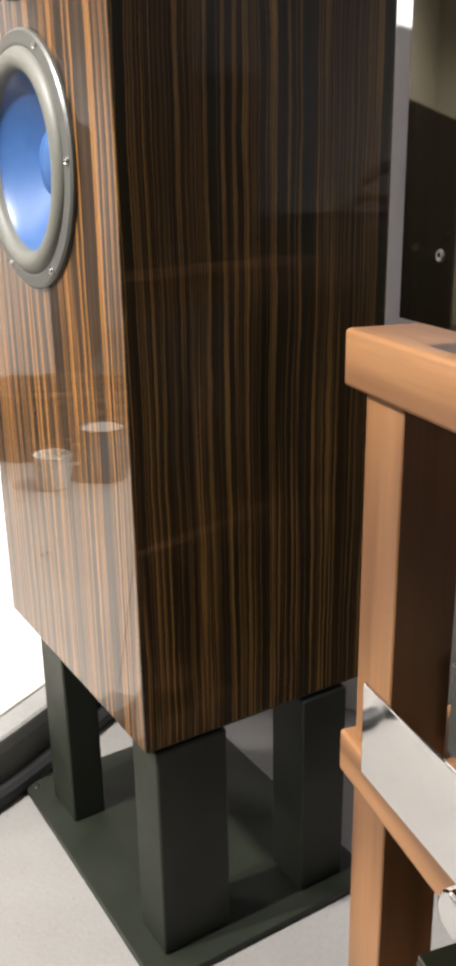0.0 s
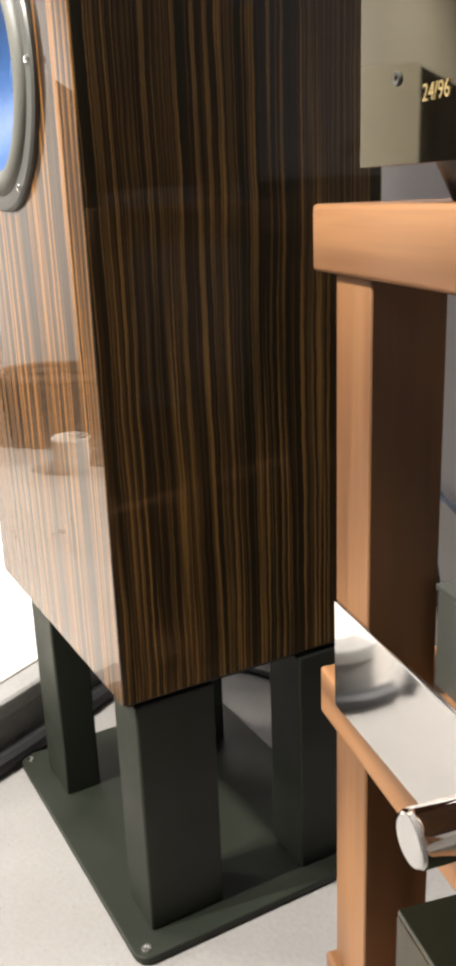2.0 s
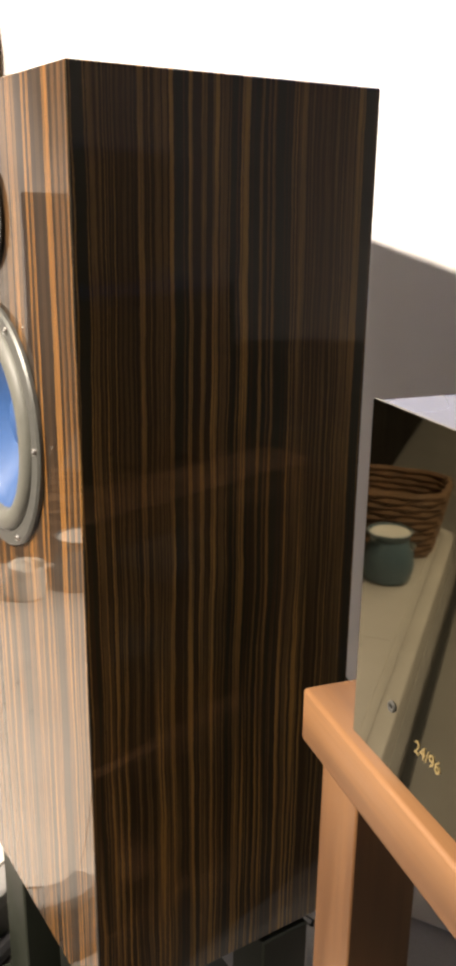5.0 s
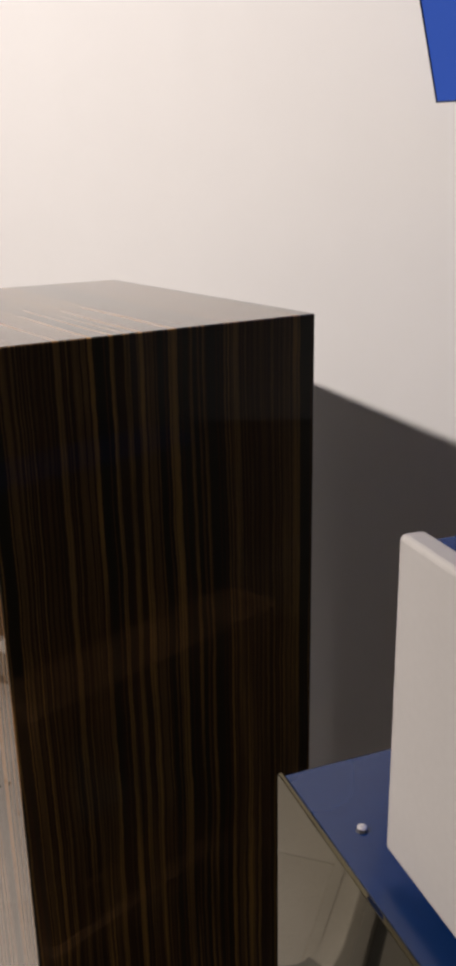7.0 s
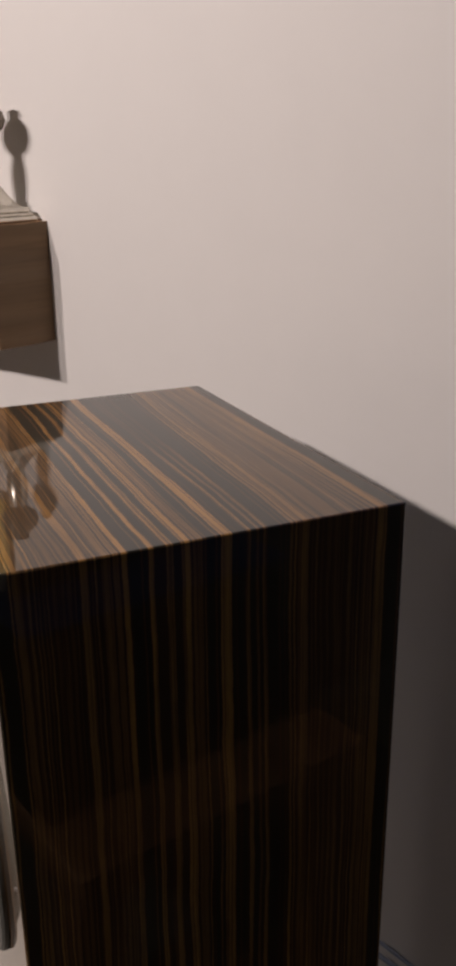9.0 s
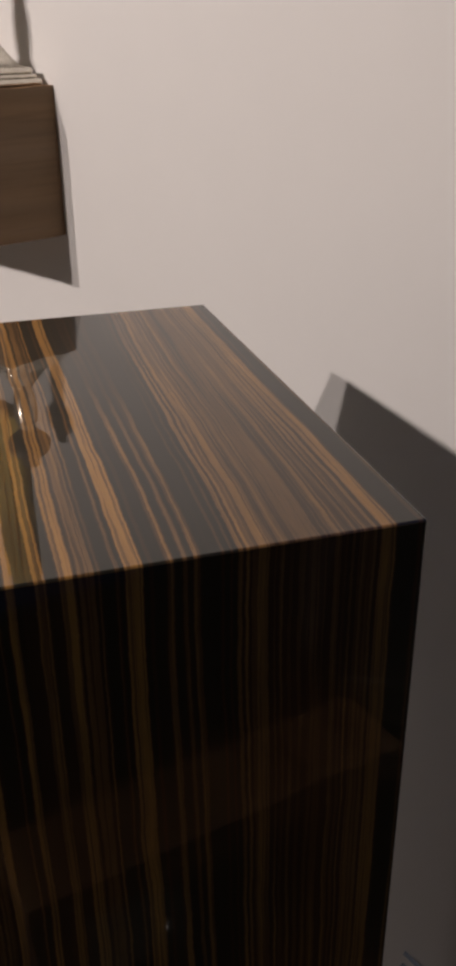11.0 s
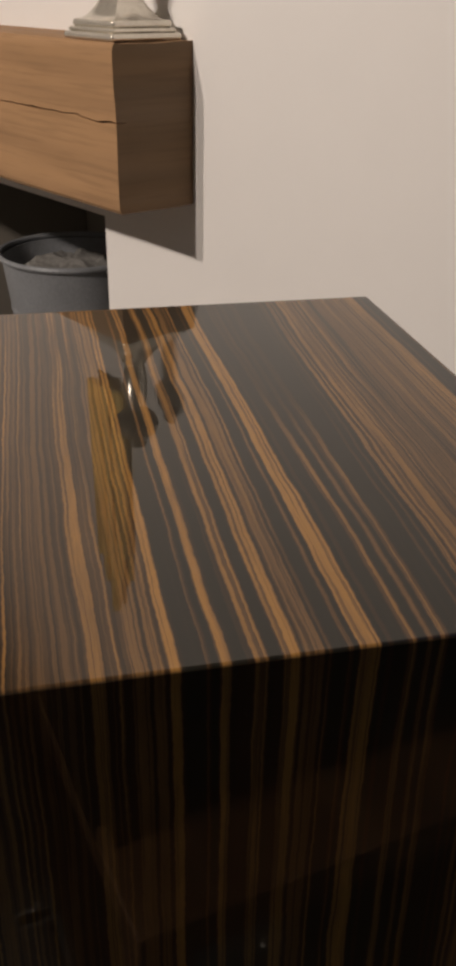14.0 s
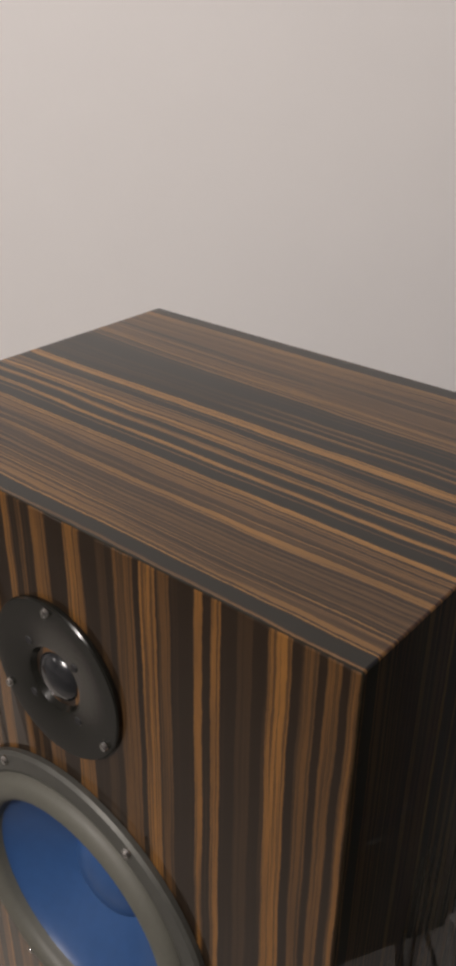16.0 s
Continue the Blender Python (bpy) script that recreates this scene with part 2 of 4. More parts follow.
SIDE_BANDS_REAR = [
    [(167.2, 169.0, 0.55), (171.6, 181.0, 1.0), (184.3, 186.2, 0.3), (192.7, 196.4, 0.78), (201.0, 203.5, 0.55), (206.4, 210.2, 0.7)],
    [(221.0, 222.5, 0.32), (225.8, 227.0, 0.36), (229.8, 232.4, 0.72), (233.8, 236.0, 0.7), (237.4, 246.6, 0.7), (249.2, 250.6, 0.72)],
    [(252.2, 254.6, 0.6), (257.0, 260.0, 0.6), (262.0, 266.5, 0.42), (268.0, 279.0, 0.46), (281.9, 286.0, 0.6), (287.4, 290.2, 0.5), (291.6, 293.4, 0.8)],
    [(295.7, 306.4, 0.62), (307.8, 317.0, 0.75), (329.8, 331.8, 0.5)]]
FRONT_BANDS = [
    [(1.0, 6.0, 0.7), (11.0, 19.0, 0.65), (24.0, 33.0, 0.55), (40.0, 54.0, 0.9), (64.0, 74.0, 0.22), (85.0, 92.0, 0.85)],
    [(98.0, 104.0, 0.85), (122.0, 131.0, 0.5), (132.0, 145.0, 0.9), (150.0, 166.0, 0.6), (172.0, 180.0, 0.25), (193.0, 208.0, 0.8)],
    [(224.0, 239.0, 0.65), (247.0, 252.0, 0.5), (258.0, 266.0, 0.8), (280.0, 292.0, 0.8), (300.0, 318.0, 0.6)],
    [(332.0, 338.0, 0.8), (352.0, 366.0, 0.75), (380.0, 386.0, 0.6), (396.0, 412.0, 0.8), (424.0, 440.0, 0.6)]]
# one wood; side and front toned apart to balance how each face is lit
M_SIDE = veneer("striped_ebony_side", SIDE_BANDS_FORE + SIDE_BANDS_REAR, "X", "Y", 1.0, (0.80, 0.92, 0.76), (0.025, 0.0225, 0.0135), ior=1.40, fine_lit_below=True, grounds=((0.014, 0.099, 0.20), (0.114, 0.160, 0.15), (0.231, 0.319, 0.24)))
M_TOP = veneer("striped_ebony_top", SIDE_BANDS_FORE + SIDE_BANDS_REAR, "X", "Y", 1.0, ior=1.37, top_figure=True, thread=0.52, grounds=((0.014, 0.099, 0.31), (0.231, 0.319, 0.43)))
M_FRONT = veneer("striped_ebony_front", FRONT_BANDS, "Y", "Z", 1.0, (0.74, 0.67, 0.50), (0.019, 0.0118, 0.0070), ior=1.39, fine_lit_below=True, thread=0.5)
M_TEAK = wood("oiled_teak", (0.118, 0.052, 0.019), (0.272, 0.134, 0.055), 0.45, 0, 0.8, 0.1, pore=0.9)
M_TEAK_UP = wood("oiled_teak_upright", (0.112, 0.049, 0.018), (0.258, 0.126, 0.051), 0.45, 2, 0.8, 0.1, pore=0.9)
M_OAK = wood("old_oak", (0.315, 0.180, 0.089), (0.385, 0.222, 0.109), 0.7, 0, 0.9, 0.0, True, 0.84)
# end grain, coloured darker still for the shade on the beam's end
M_OAK_END = wood("old_oak_end_grain_shaded", (0.175, 0.110, 0.060), (0.225, 0.142, 0.080), 0.8, 1, 0.9, 0.0, False, 0.88)
M_BROWN = wood("dark_brown_wood", (0.007, 0.005, 0.0035), (0.018, 0.011, 0.007), 0.5, 2, 0.6)
M_BROWN.node_tree.nodes["Principled BSDF"].inputs["Specular IOR Level"].default_value = 0.04
M_HANDLE = wood("turned_beech", (0.36, 0.19, 0.08), (0.52, 0.30, 0.14), 0.5, 2, 3.0)
M_STAND = plain("black_powder_coat", (0.0066, 0.0096, 0.0030), 0.60, 0.0, 0.2, 60, 0.25)
M_IRON = plain("stove_black_iron", (0.068, 0.067, 0.059), 0.55, 0.2, 0.3, 40, 0.3)
M_RIM = plain("grey_cast_frame", (0.088, 0.088, 0.078), 0.42, 0.3, 0.15, 40, 0.08)
M_RUBBER = plain("grey_rubber_surround", (0.110, 0.109, 0.090), 0.52, 0.0, 0.1, 60, 0.1)
M_CONE = plain("blue_cone", (0.028, 0.080, 0.215), 0.40, 0.0, 0.12, 25, 0.06, 0.12)
M_BLACK = plain("black_faceplate", (0.013, 0.013, 0.012), 0.3, 0.0, 0.2, 60, 0.05)
M_BEZEL = plain("slate_bezel", (0.035, 0.045, 0.075), 0.35, 0.3, 0.1, 60, 0.05)
M_DOME = plain("silk_dome", (0.02, 0.021, 0.023), 0.22, 0.0, 0.2, 60, 0.05, 0.6)
M_STEEL = plain("bright_steel", (0.62, 0.61, 0.59), 0.22, 1.0, 0.08, 60, 0.05)
M_CHROME = plain("polished_chrome", (0.82, 0.81, 0.80), 0.06, 1.0, 0.03, 20, 0.0)
M_MIRROR = plain("smoked_mirror_panel", (0.115, 0.101, 0.062), 0.028, 1.0, 0.02, 5, 0.0)
M_SMOKE = plain("smoked_glass_lid", (0.055, 0.062, 0.040), 0.05, 0.85, 0.1, 20, 0.0, 0.6)
M_GREYLID = plain("grey_anodised_lid", (0.12, 0.125, 0.105), 0.32, 0.6, 0.08, 40, 0.03)
M_BLUELID = plain("dark_blue_lacquer", (0.0045, 0.023, 0.095), 0.26, 0.0, 0.1, 20, 0.0, 0.15)
M_SILVER = plain("pale_satin_plate", (0.46, 0.44, 0.42), 0.42, 0.0, 0.04, 60, 0.05)
M_GOLD_INK = plain("gold_ink", (0.60, 0.47, 0.22), 0.35, 0.9, 0.05, 60, 0.0)
M_CARTON = plain("white_carton", (0.80, 0.80, 0.80), 0.55, 0.0, 0.03, 12, 0.08)
M_CREAM = plain("pale_painted_board", (0.76, 0.74, 0.70), 0.6, 0.0, 0.06, 12, 0.05)
M_INK = plain("grey_print", (0.12, 0.12, 0.125), 0.6, 0.0, 0.2, 60, 0.0)
M_ZINC = plain("galvanised_zinc", (0.25, 0.265, 0.285), 0.5, 0.2, 0.22, 40, 0.15)
M_PEWTER = plain("old_pewter", (0.74, 0.70, 0.62), 0.24, 0.75, 0.2, 40, 0.15)
# pewter with the shade under the knop put into its colour
M_PEWTER_DARK = plain("shaded_pewter", (0.20, 0.165, 0.13), 0.42, 0.5, 0.25, 40, 0.2)
M_GILT = plain("rubbed_gilding", (1.0, 0.64, 0.20), 0.45, 0.35, 0.2, 40, 0.3)
M_CLAY = plain("blue_grey_glaze", (0.10, 0.16, 0.19), 0.35, 0.0, 0.25, 20, 0.1, 0.3)
M_WAX = plain("white_wax", (0.78, 0.76, 0.70), 0.5, 0.0, 0.05, 20, 0.05)
M_WICKER = plain("brown_wicker", (0.20, 0.11, 0.055), 0.7, 0.0, 0.4, 90, 0.6)
M_CABLE = plain("black_cable", (0.015, 0.015, 0.016), 0.5, 0.0, 0.2, 60, 0.1)
M_FENDER = plain("matt_black_bar", (0.012, 0.012, 0.011), 0.6, 0.0, 0.3, 40, 0.2)
M_BLUECABLE = plain("pale_blue_cable", (0.35, 0.42, 0.52), 0.45, 0.0, 0.1, 60, 0.1)
M_OLIVE = plain("dark_olive_paint", (0.036, 0.036, 0.027), 0.5, 0.0, 0.25, 20, 0.15)
M_GREYCABLE = plain("grey_cable", (0.055, 0.055, 0.046), 0.45, 0.0, 0.1, 60, 0.1)
M_SCREEN = glow("blue_screen", (0.05, 0.13, 0.58), 0.36)
M_LAMP = glow("lamp_face", (1.0, 0.92, 0.84), 4.0)
M_ASH = plain("grey_wood_ash", (0.20, 0.195, 0.185), 0.95, 0.0, 0.5, 30, 0.5)
M_PLATE = plain("satin_black_plate", (0.012, 0.012, 0.010), 0.17, 0.0, 0.2, 60, 0.04)
# brown base stands in for the lit floor and beam mirrored in the glass
M_GLASS_DARK = plain("stove_glass", (0.10, 0.066, 0.038), 0.07, 0.0, 0.4, 8, 0.0, 1.0)


def paint_wall(name, colour):
    m, nt, b = material(name)
    v = coords(nt)
    big = node(nt, "ShaderNodeTexNoise", {"Vector": v, "Scale": 1.7, "Detail": 4.0})
    mid = node(nt, "ShaderNodeTexNoise", {"Vector": v, "Scale": 14.0, "Detail": 5.0})
    fine = node(nt, "ShaderNodeTexNoise", {"Vector": v, "Scale": 260.0, "Detail": 3.0})
    f = math_(nt, "ADD", math_(nt, "MULTIPLY", big.outputs[0], 0.6), math_(nt, "MULTIPLY", mid.outputs[0], 0.4))
    nt.links.new(ramp(nt, f, [(0.3, tuple(c * 0.965 for c in colour)), (0.7, colour)]), b.inputs["Base Color"])
    b.inputs["Roughness"].default_value = 0.75
    h = math_(nt, "ADD", math_(nt, "MULTIPLY", fine.outputs[0], 0.35), mid.outputs[0])
    bump(nt, b, h, 0.12, 0.002)
    return m


M_WALL = paint_wall("white_plaster", (0.78, 0.765, 0.75))
# greyed to hold down the light that the unseen wall throws back
M_DIM = paint_wall("dimmed_plaster", (0.52, 0.50, 0.47))
M_END = paint_wall("off_white_plaster", (0.74, 0.72, 0.68))
M_CEIL = paint_wall("ceiling_white", (0.78, 0.77, 0.75))
M_ALCOVE = paint_wall("grey_alcove_render", (0.27, 0.245, 0.21))


def stone(name, lo, hi, speck):
    m, nt, b = material(name)
    v = coords(nt)
    big = node(nt, "ShaderNodeTexNoise", {"Vector": v, "Scale": 5.0, "Detail": 5.0})
    fine = node(nt, "ShaderNodeTexNoise", {"Vector": v, "Scale": 160.0, "Detail": 4.0})
    vor = node(nt, "ShaderNodeTexVoronoi", {"Vector": v, "Scale": 55.0})
    oi = nt.nodes.new("ShaderNodeObjectInfo")
    f = math_(nt, "ADD", math_(nt, "MULTIPLY", big.outputs[0], 0.55), math_(nt, "MULTIPLY", fine.outputs[0], 0.35))
    f = math_(nt, "ADD", f, math_(nt, "MULTIPLY", oi.outputs["Random"], 0.1))
    col = ramp(nt, f, [(0.3, lo), (0.7, hi)])
    k = ramp(nt, vor.outputs["Distance"], [(0.06, 1.0), (0.12, 0.0)])
    col = mixc(nt, math_(nt, "MULTIPLY", k, speck), col, tuple(c * 0.35 for c in lo))
    nt.links.new(col, b.inputs["Base Color"])
    b.inputs["Roughness"].default_value = 0.6
    bump(nt, b, fine.outputs[0], 0.3, 0.002)
    return m


M_FLOOR = stone("pale_speckled_floor", (0.205, 0.194, 0.178), (0.275, 0.264, 0.247), 0.25)
M_TILE = stone("beige_hearth_stone", (0.50, 0.47, 0.425), (0.64, 0.605, 0.555), 0.3)
M_GROUT = stone("beige_mortar", (0.48, 0.45, 0.41), (0.61, 0.58, 0.53), 0.1)
M_KERB = stone("grey_kerb_stone", (0.13, 0.128, 0.118), (0.21, 0.205, 0.19), 0.1)
M_KERB_CAP = stone("charcoal_stone", (0.20, 0.197, 0.185), (0.29, 0.282, 0.265), 0.1)


# ---- mesh helpers ----
def box_bm(x0, x1, y0, y1, z0, z1, bevel=0.0, segments=2):
    bm = bmesh.new()
    bmesh.ops.create_cube(bm, size=1)
    for v in bm.verts:
        v.co = Vector((x0 if v.co.x < 0 else x1, y0 if v.co.y < 0 else y1, z0 if v.co.z < 0 else z1))
    if bevel:
        bmesh.ops.bevel(bm, geom=bm.edges[:] + bm.verts[:], offset=bevel, segments=segments, profile=0.5, affect="EDGES")
        # the flats stay flat, only the rounded edges are shaded smooth
        bm.normal_update()
        for f in bm.faces:
            f.smooth = max(abs(c) for c in f.normal) < 0.9999
    return bm


def lathe_bm(profile, n=40, closed=True):
    """Turns (radius, height) pairs about local z."""
    bm = bmesh.new()
    rings = []
    for r, z in profile:
        if r < 1e-6:
            rings.append([bm.verts.new((0, 0, z))])
        else:
            rings.append([bm.verts.new((r * math.cos(2 * math.pi * i / n), r * math.sin(2 * math.pi * i / n), z)) for i in range(n)])
    for a, b in zip(rings, rings[1:]):
        for i in range(n):
            j = (i + 1) % n
            if len(a) == 1 and len(b) == 1:
                continue
            if len(a) == 1:
                bm.faces.new((a[0], b[j], b[i]))
            elif len(b) == 1:
                bm.faces.new((a[i], a[j], b[0]))
            else:
                bm.faces.new((a[i], a[j], b[j], b[i]))
    bmesh.ops.recalc_face_normals(bm, faces=bm.faces)
    return bm


def tube_bm(points, radius, n=10):
    """A round cable through the points, smoothed."""
    pts = [Vector(p) for p in points]
    fine = []
    for i in range(len(pts) - 1):
        p0, p1, p2, p3 = pts[max(i - 1, 0)], pts[i], pts[i + 1], pts[min(i + 2, len(pts) - 1)]
        for k in range(8):
            t = k / 8
            fine.append(0.5 * ((2 * p1) + (p2 - p0) * t + (2 * p0 - 5 * p1 + 4 * p2 - p3) * t * t + (3 * p1 - p0 - 3 * p2 + p3) * t ** 3))
    fine.append(pts[-1])
    bm = bmesh.new()
    rings = []
    for i, p in enumerate(fine):
        d = (fine[min(i + 1, len(fine) - 1)] - fine[max(i - 1, 0)]).normalized()
        a = d.orthogonal().normalized() if not rings else (last - d * last.dot(d)).normalized()
        last = a
        b = d.cross(a)
        rings.append([bm.verts.new(p + radius * (math.cos(2 * math.pi * k / n) * a + math.sin(2 * math.pi * k / n) * b)) for k in range(n)])
    for r, s in zip(rings, rings[1:]):
        for k in range(n):
            bm.faces.new((r[k], r[(k + 1) % n], s[(k + 1) % n], s[k]))
    bm.faces.new(rings[0][::-1])
    bm.faces.new(rings[-1])
    bmesh.ops.recalc_face_normals(bm, faces=bm.faces)
    return bm


def moved(bm, m):
    bm.transform(m)
    return bm


def mesh_of(name, bm, mat, smooth=True):
    me = bpy.data.meshes.new(name)
    flags = [f.smooth for f in bm.faces]
    bm.to_mesh(me)
    bm.free()
    for m in (mat if isinstance(mat, (list, tuple)) else [mat]):
        me.materials.append(m)
    if any(flags):
        me.set_sharp_from_angle(angle=radians(50))
        me.polygons.foreach_set("use_smooth", flags)
    elif smooth:
        me.polygons.foreach_set("use_smooth", [True] * len(me.polygons))
        me.set_sharp_from_angle(angle=radians(21))
    return me


def part(name, bm, mat, parent, label=""):
    ob = new(name, mesh_of(name, bm, mat))
    ob.parent = parent
    if label:
        ob["label"] = label
    return ob


def thing(name, m, label, category, group="", kind=""):
    ob = new(name)
    ob.empty_display_size = 0.05
    ob.matrix_world = m
    return tagged(ob, label, category, group, kind)


def solid(name, bm, mat, m, label, category, kind="", group=""):
    ob = new(name, mesh_of(name, bm, mat))
    ob.matrix_world = m
    return tagged(ob, label, category, group, kind)


# ---- the room ----
T0, T1, N0 = -5.2, 1.6, -3.4
OPEN0, OPEN1, OPEN_Z = -1.92, -0.857, 1.243
solid("floor", box_bm(T0 - 0.1, T1 + 0.1, N0 - 0.1, WALL_N + 0.8, -0.1, 0.0), M_FLOOR, WALL, "pale speckled stone floor", "floor", "structure")
solid("ceiling", box_bm(T0 - 0.1, T1 + 0.1, N0 - 0.1, WALL_N + 0.12, CEIL_Z, CEIL_Z + 0.1), M_CEIL, WALL, "plain white painted ceiling", "ceiling", "structure")
solid("wall_right_of_hearth", box_bm(OPEN1, T1, WALL_N, WALL_N + 0.12, 0, CEIL_Z), M_WALL, WALL, "white plastered wall beside the hearth opening", "wall", "structure")
solid("wall_over_hearth", box_bm(OPEN0, OPEN1, WALL_N, WALL_N + 0.12, OPEN_Z, CEIL_Z), M_WALL, WALL, "white plastered wall above the hearth opening", "wall", "structure")
solid("wall_left_of_hearth", box_bm(T0, OPEN0, WALL_N, WALL_N + 0.12, 0, CEIL_Z), M_WALL, WALL, "white plastered wall beyond the hearth", "wall", "structure")
solid("wall_far_end", box_bm(T0 - 0.1, T0, N0, WALL_N + 0.12, 0, CEIL_Z), M_WALL, WALL, "white plastered end wall", "wall", "structure")
solid("wall_near_end", box_bm(T1, T1 + 0.1, N0, WALL_N + 0.12, 0, CEIL_Z), M_END, WALL, "off-white plastered end wall", "wall", "structure")
solid("wall_opposite", box_bm(T0 - 0.1, T1 + 0.1, N0 - 0.1, N0, 0, CEIL_Z), M_DIM, WALL, "unseen plastered wall facing the hearth, greyed to lessen its bounce", "wall", "structure")
# hearth recess
ALC_N = 1.30
solid("alcove_back_wall", box_bm(OPEN0, OPEN1, ALC_N, ALC_N + 0.1, 0, OPEN_Z), M_ALCOVE, WALL, "grey rendered back of the hearth recess", "wall", "structure")
solid("alcove_right_wall", box_bm(OPEN1, OPEN1 + 0.1, WALL_N + 0.12, ALC_N + 0.1, 0, OPEN_Z), M_ALCOVE, WALL, "grey rendered side of the hearth recess", "wall", "structure")
solid("alcove_left_wall", box_bm(OPEN0 - 0.1, OPEN0, WALL_N + 0.12, ALC_N + 0.1, 0, OPEN_Z), M_ALCOVE, WALL, "grey rendered side of the hearth recess", "wall", "structure")
solid("alcove_ceiling", box_bm(OPEN0 - 0.1, OPEN1 + 0.1, WALL_N + 0.12, ALC_N + 0.1, OPEN_Z, OPEN_Z + 0.1), M_ALCOVE, WALL, "grey rendered top of the hearth recess", "ceiling", "structure")


KERB = ((-0.426, 0.655), (-0.426, 0.40), (-0.426, 0.18), (-0.434, 0.120), (-0.462, 0.075), (-0.515, 0.056), (-0.60, 0.052), (-0.80, 0.052), (-1.10, 0.052),
        (-1.45, 0.052), (-1.80, 0.052), (-2.06, 0.052), (-2.15, 0.056), (-2.20, 0.09), (-2.21, 0.18), (-2.21, 0.655))


def smooth_line(points, steps):
    """Catmull-Rom line through plan points."""
    pts = [Vector(p) for p in points]
    out = []
    for i in range(len(pts) - 1):
        p0, p1, p2, p3 = pts[max(i - 1, 0)], pts[i], pts[i + 1], pts[min(i + 2, len(pts) - 1)]
        for k in range(steps):
            t = k / steps
            out.append(0.5 * ((2 * p1) + (p2 - p0) * t + (2 * p0 - 5 * p1 + 4 * p2 - p3) * t * t + (3 * p1 - p0 - 3 * p2 + p3) * t ** 3))
    return out + [pts[-1]]


def sweep_bm(line, profile):
    """Sweeps a closed (across, height) profile along a plan line."""
    bm = bmesh.new()
    rings = []
    for i, p in enumerate(line):
        d = (line[min(i + 1, len(line) - 1)] - line[max(i - 1, 0)]).normalized()
        q = Vector((-d.y, d.x))
        rings.append([bm.verts.new((p.x + q.x * a, p.y + q.y * a, z)) for a, z in profile])
    m = len(profile)
    for r, s in zip(rings, rings[1:]):
        for k in range(m):
            bm.faces.new((r[k], r[(k + 1) % m], s[(k + 1) % m], s[k]))
    bm.faces.new(rings[0])
    bm.faces.new(rings[-1][::-1])
    bmesh.ops.recalc_face_normals(bm, faces=bm.faces)
    return bm


def build_hearth():
    """A raised stone hearth: a mortar bed, a charcoal kerb bowed along its front and square flags on it."""
    h = thing("hearth", WALL, "raised beige stone hearth with a grey kerb", "hearth", kind="structure")
    line = smooth_line(KERB, 5)
    top = HEARTH_Z + 0.003
    cap = [(-0.025, top - 0.026), (0.025, top - 0.026), (0.025, top - 0.008), (0.0235, top - 0.0035), (0.019, top - 0.0005), (0.015, top),
           (-0.015, top), (-0.019, top - 0.0005), (-0.0235, top - 0.0035), (-0.025, top - 0.008)]
    foot = [(-0.021, 0), (0.021, 0), (0.021, top - 0.026), (-0.021, top - 0.026)]
    part("kerb", sweep_bm(line[:23], foot), M_KERB, h, "grey kerb stone")
    part("kerb_cap", sweep_bm(line[:23], cap), M_KERB_CAP, h, "grey capping stone with a rounded edge")
    low = HEARTH_Z - 0.0015
    plainer = [(-0.021, 0), (0.021, 0), (0.021, low - 0.004), (0.0198, low - 0.001), (0.017, low), (-0.017, low), (-0.0198, low - 0.001), (-0.021, low - 0.004)]
    part("kerb", sweep_bm(line[22:], plainer), M_TILE, h, "beige kerb stone")
    bm = bmesh.new()
    base = [bm.verts.new((p.x, p.y, HEARTH_Z - 0.008)) for p in line]
    f = bm.faces.new(base)
    got = bmesh.ops.extrude_face_region(bm, geom=[f])
    bmesh.ops.translate(bm, verts=[v for v in got["geom"] if isinstance(v, bmesh.types.BMVert)], vec=(0, 0, -HEARTH_Z + 0.009))
    bmesh.ops.recalc_face_normals(bm, faces=bm.faces)
    part("mortar_bed", bm, M_GROUT, h)
    part("bed_in_recess", box_bm(OPEN0 + 0.002, OPEN1 - 0.002, WALL_N, ALC_N - 0.002, 0, HEARTH_Z - 0.002), M_TILE, h, "beige stone floor of the recess")
    return h


hearth = build_hearth()


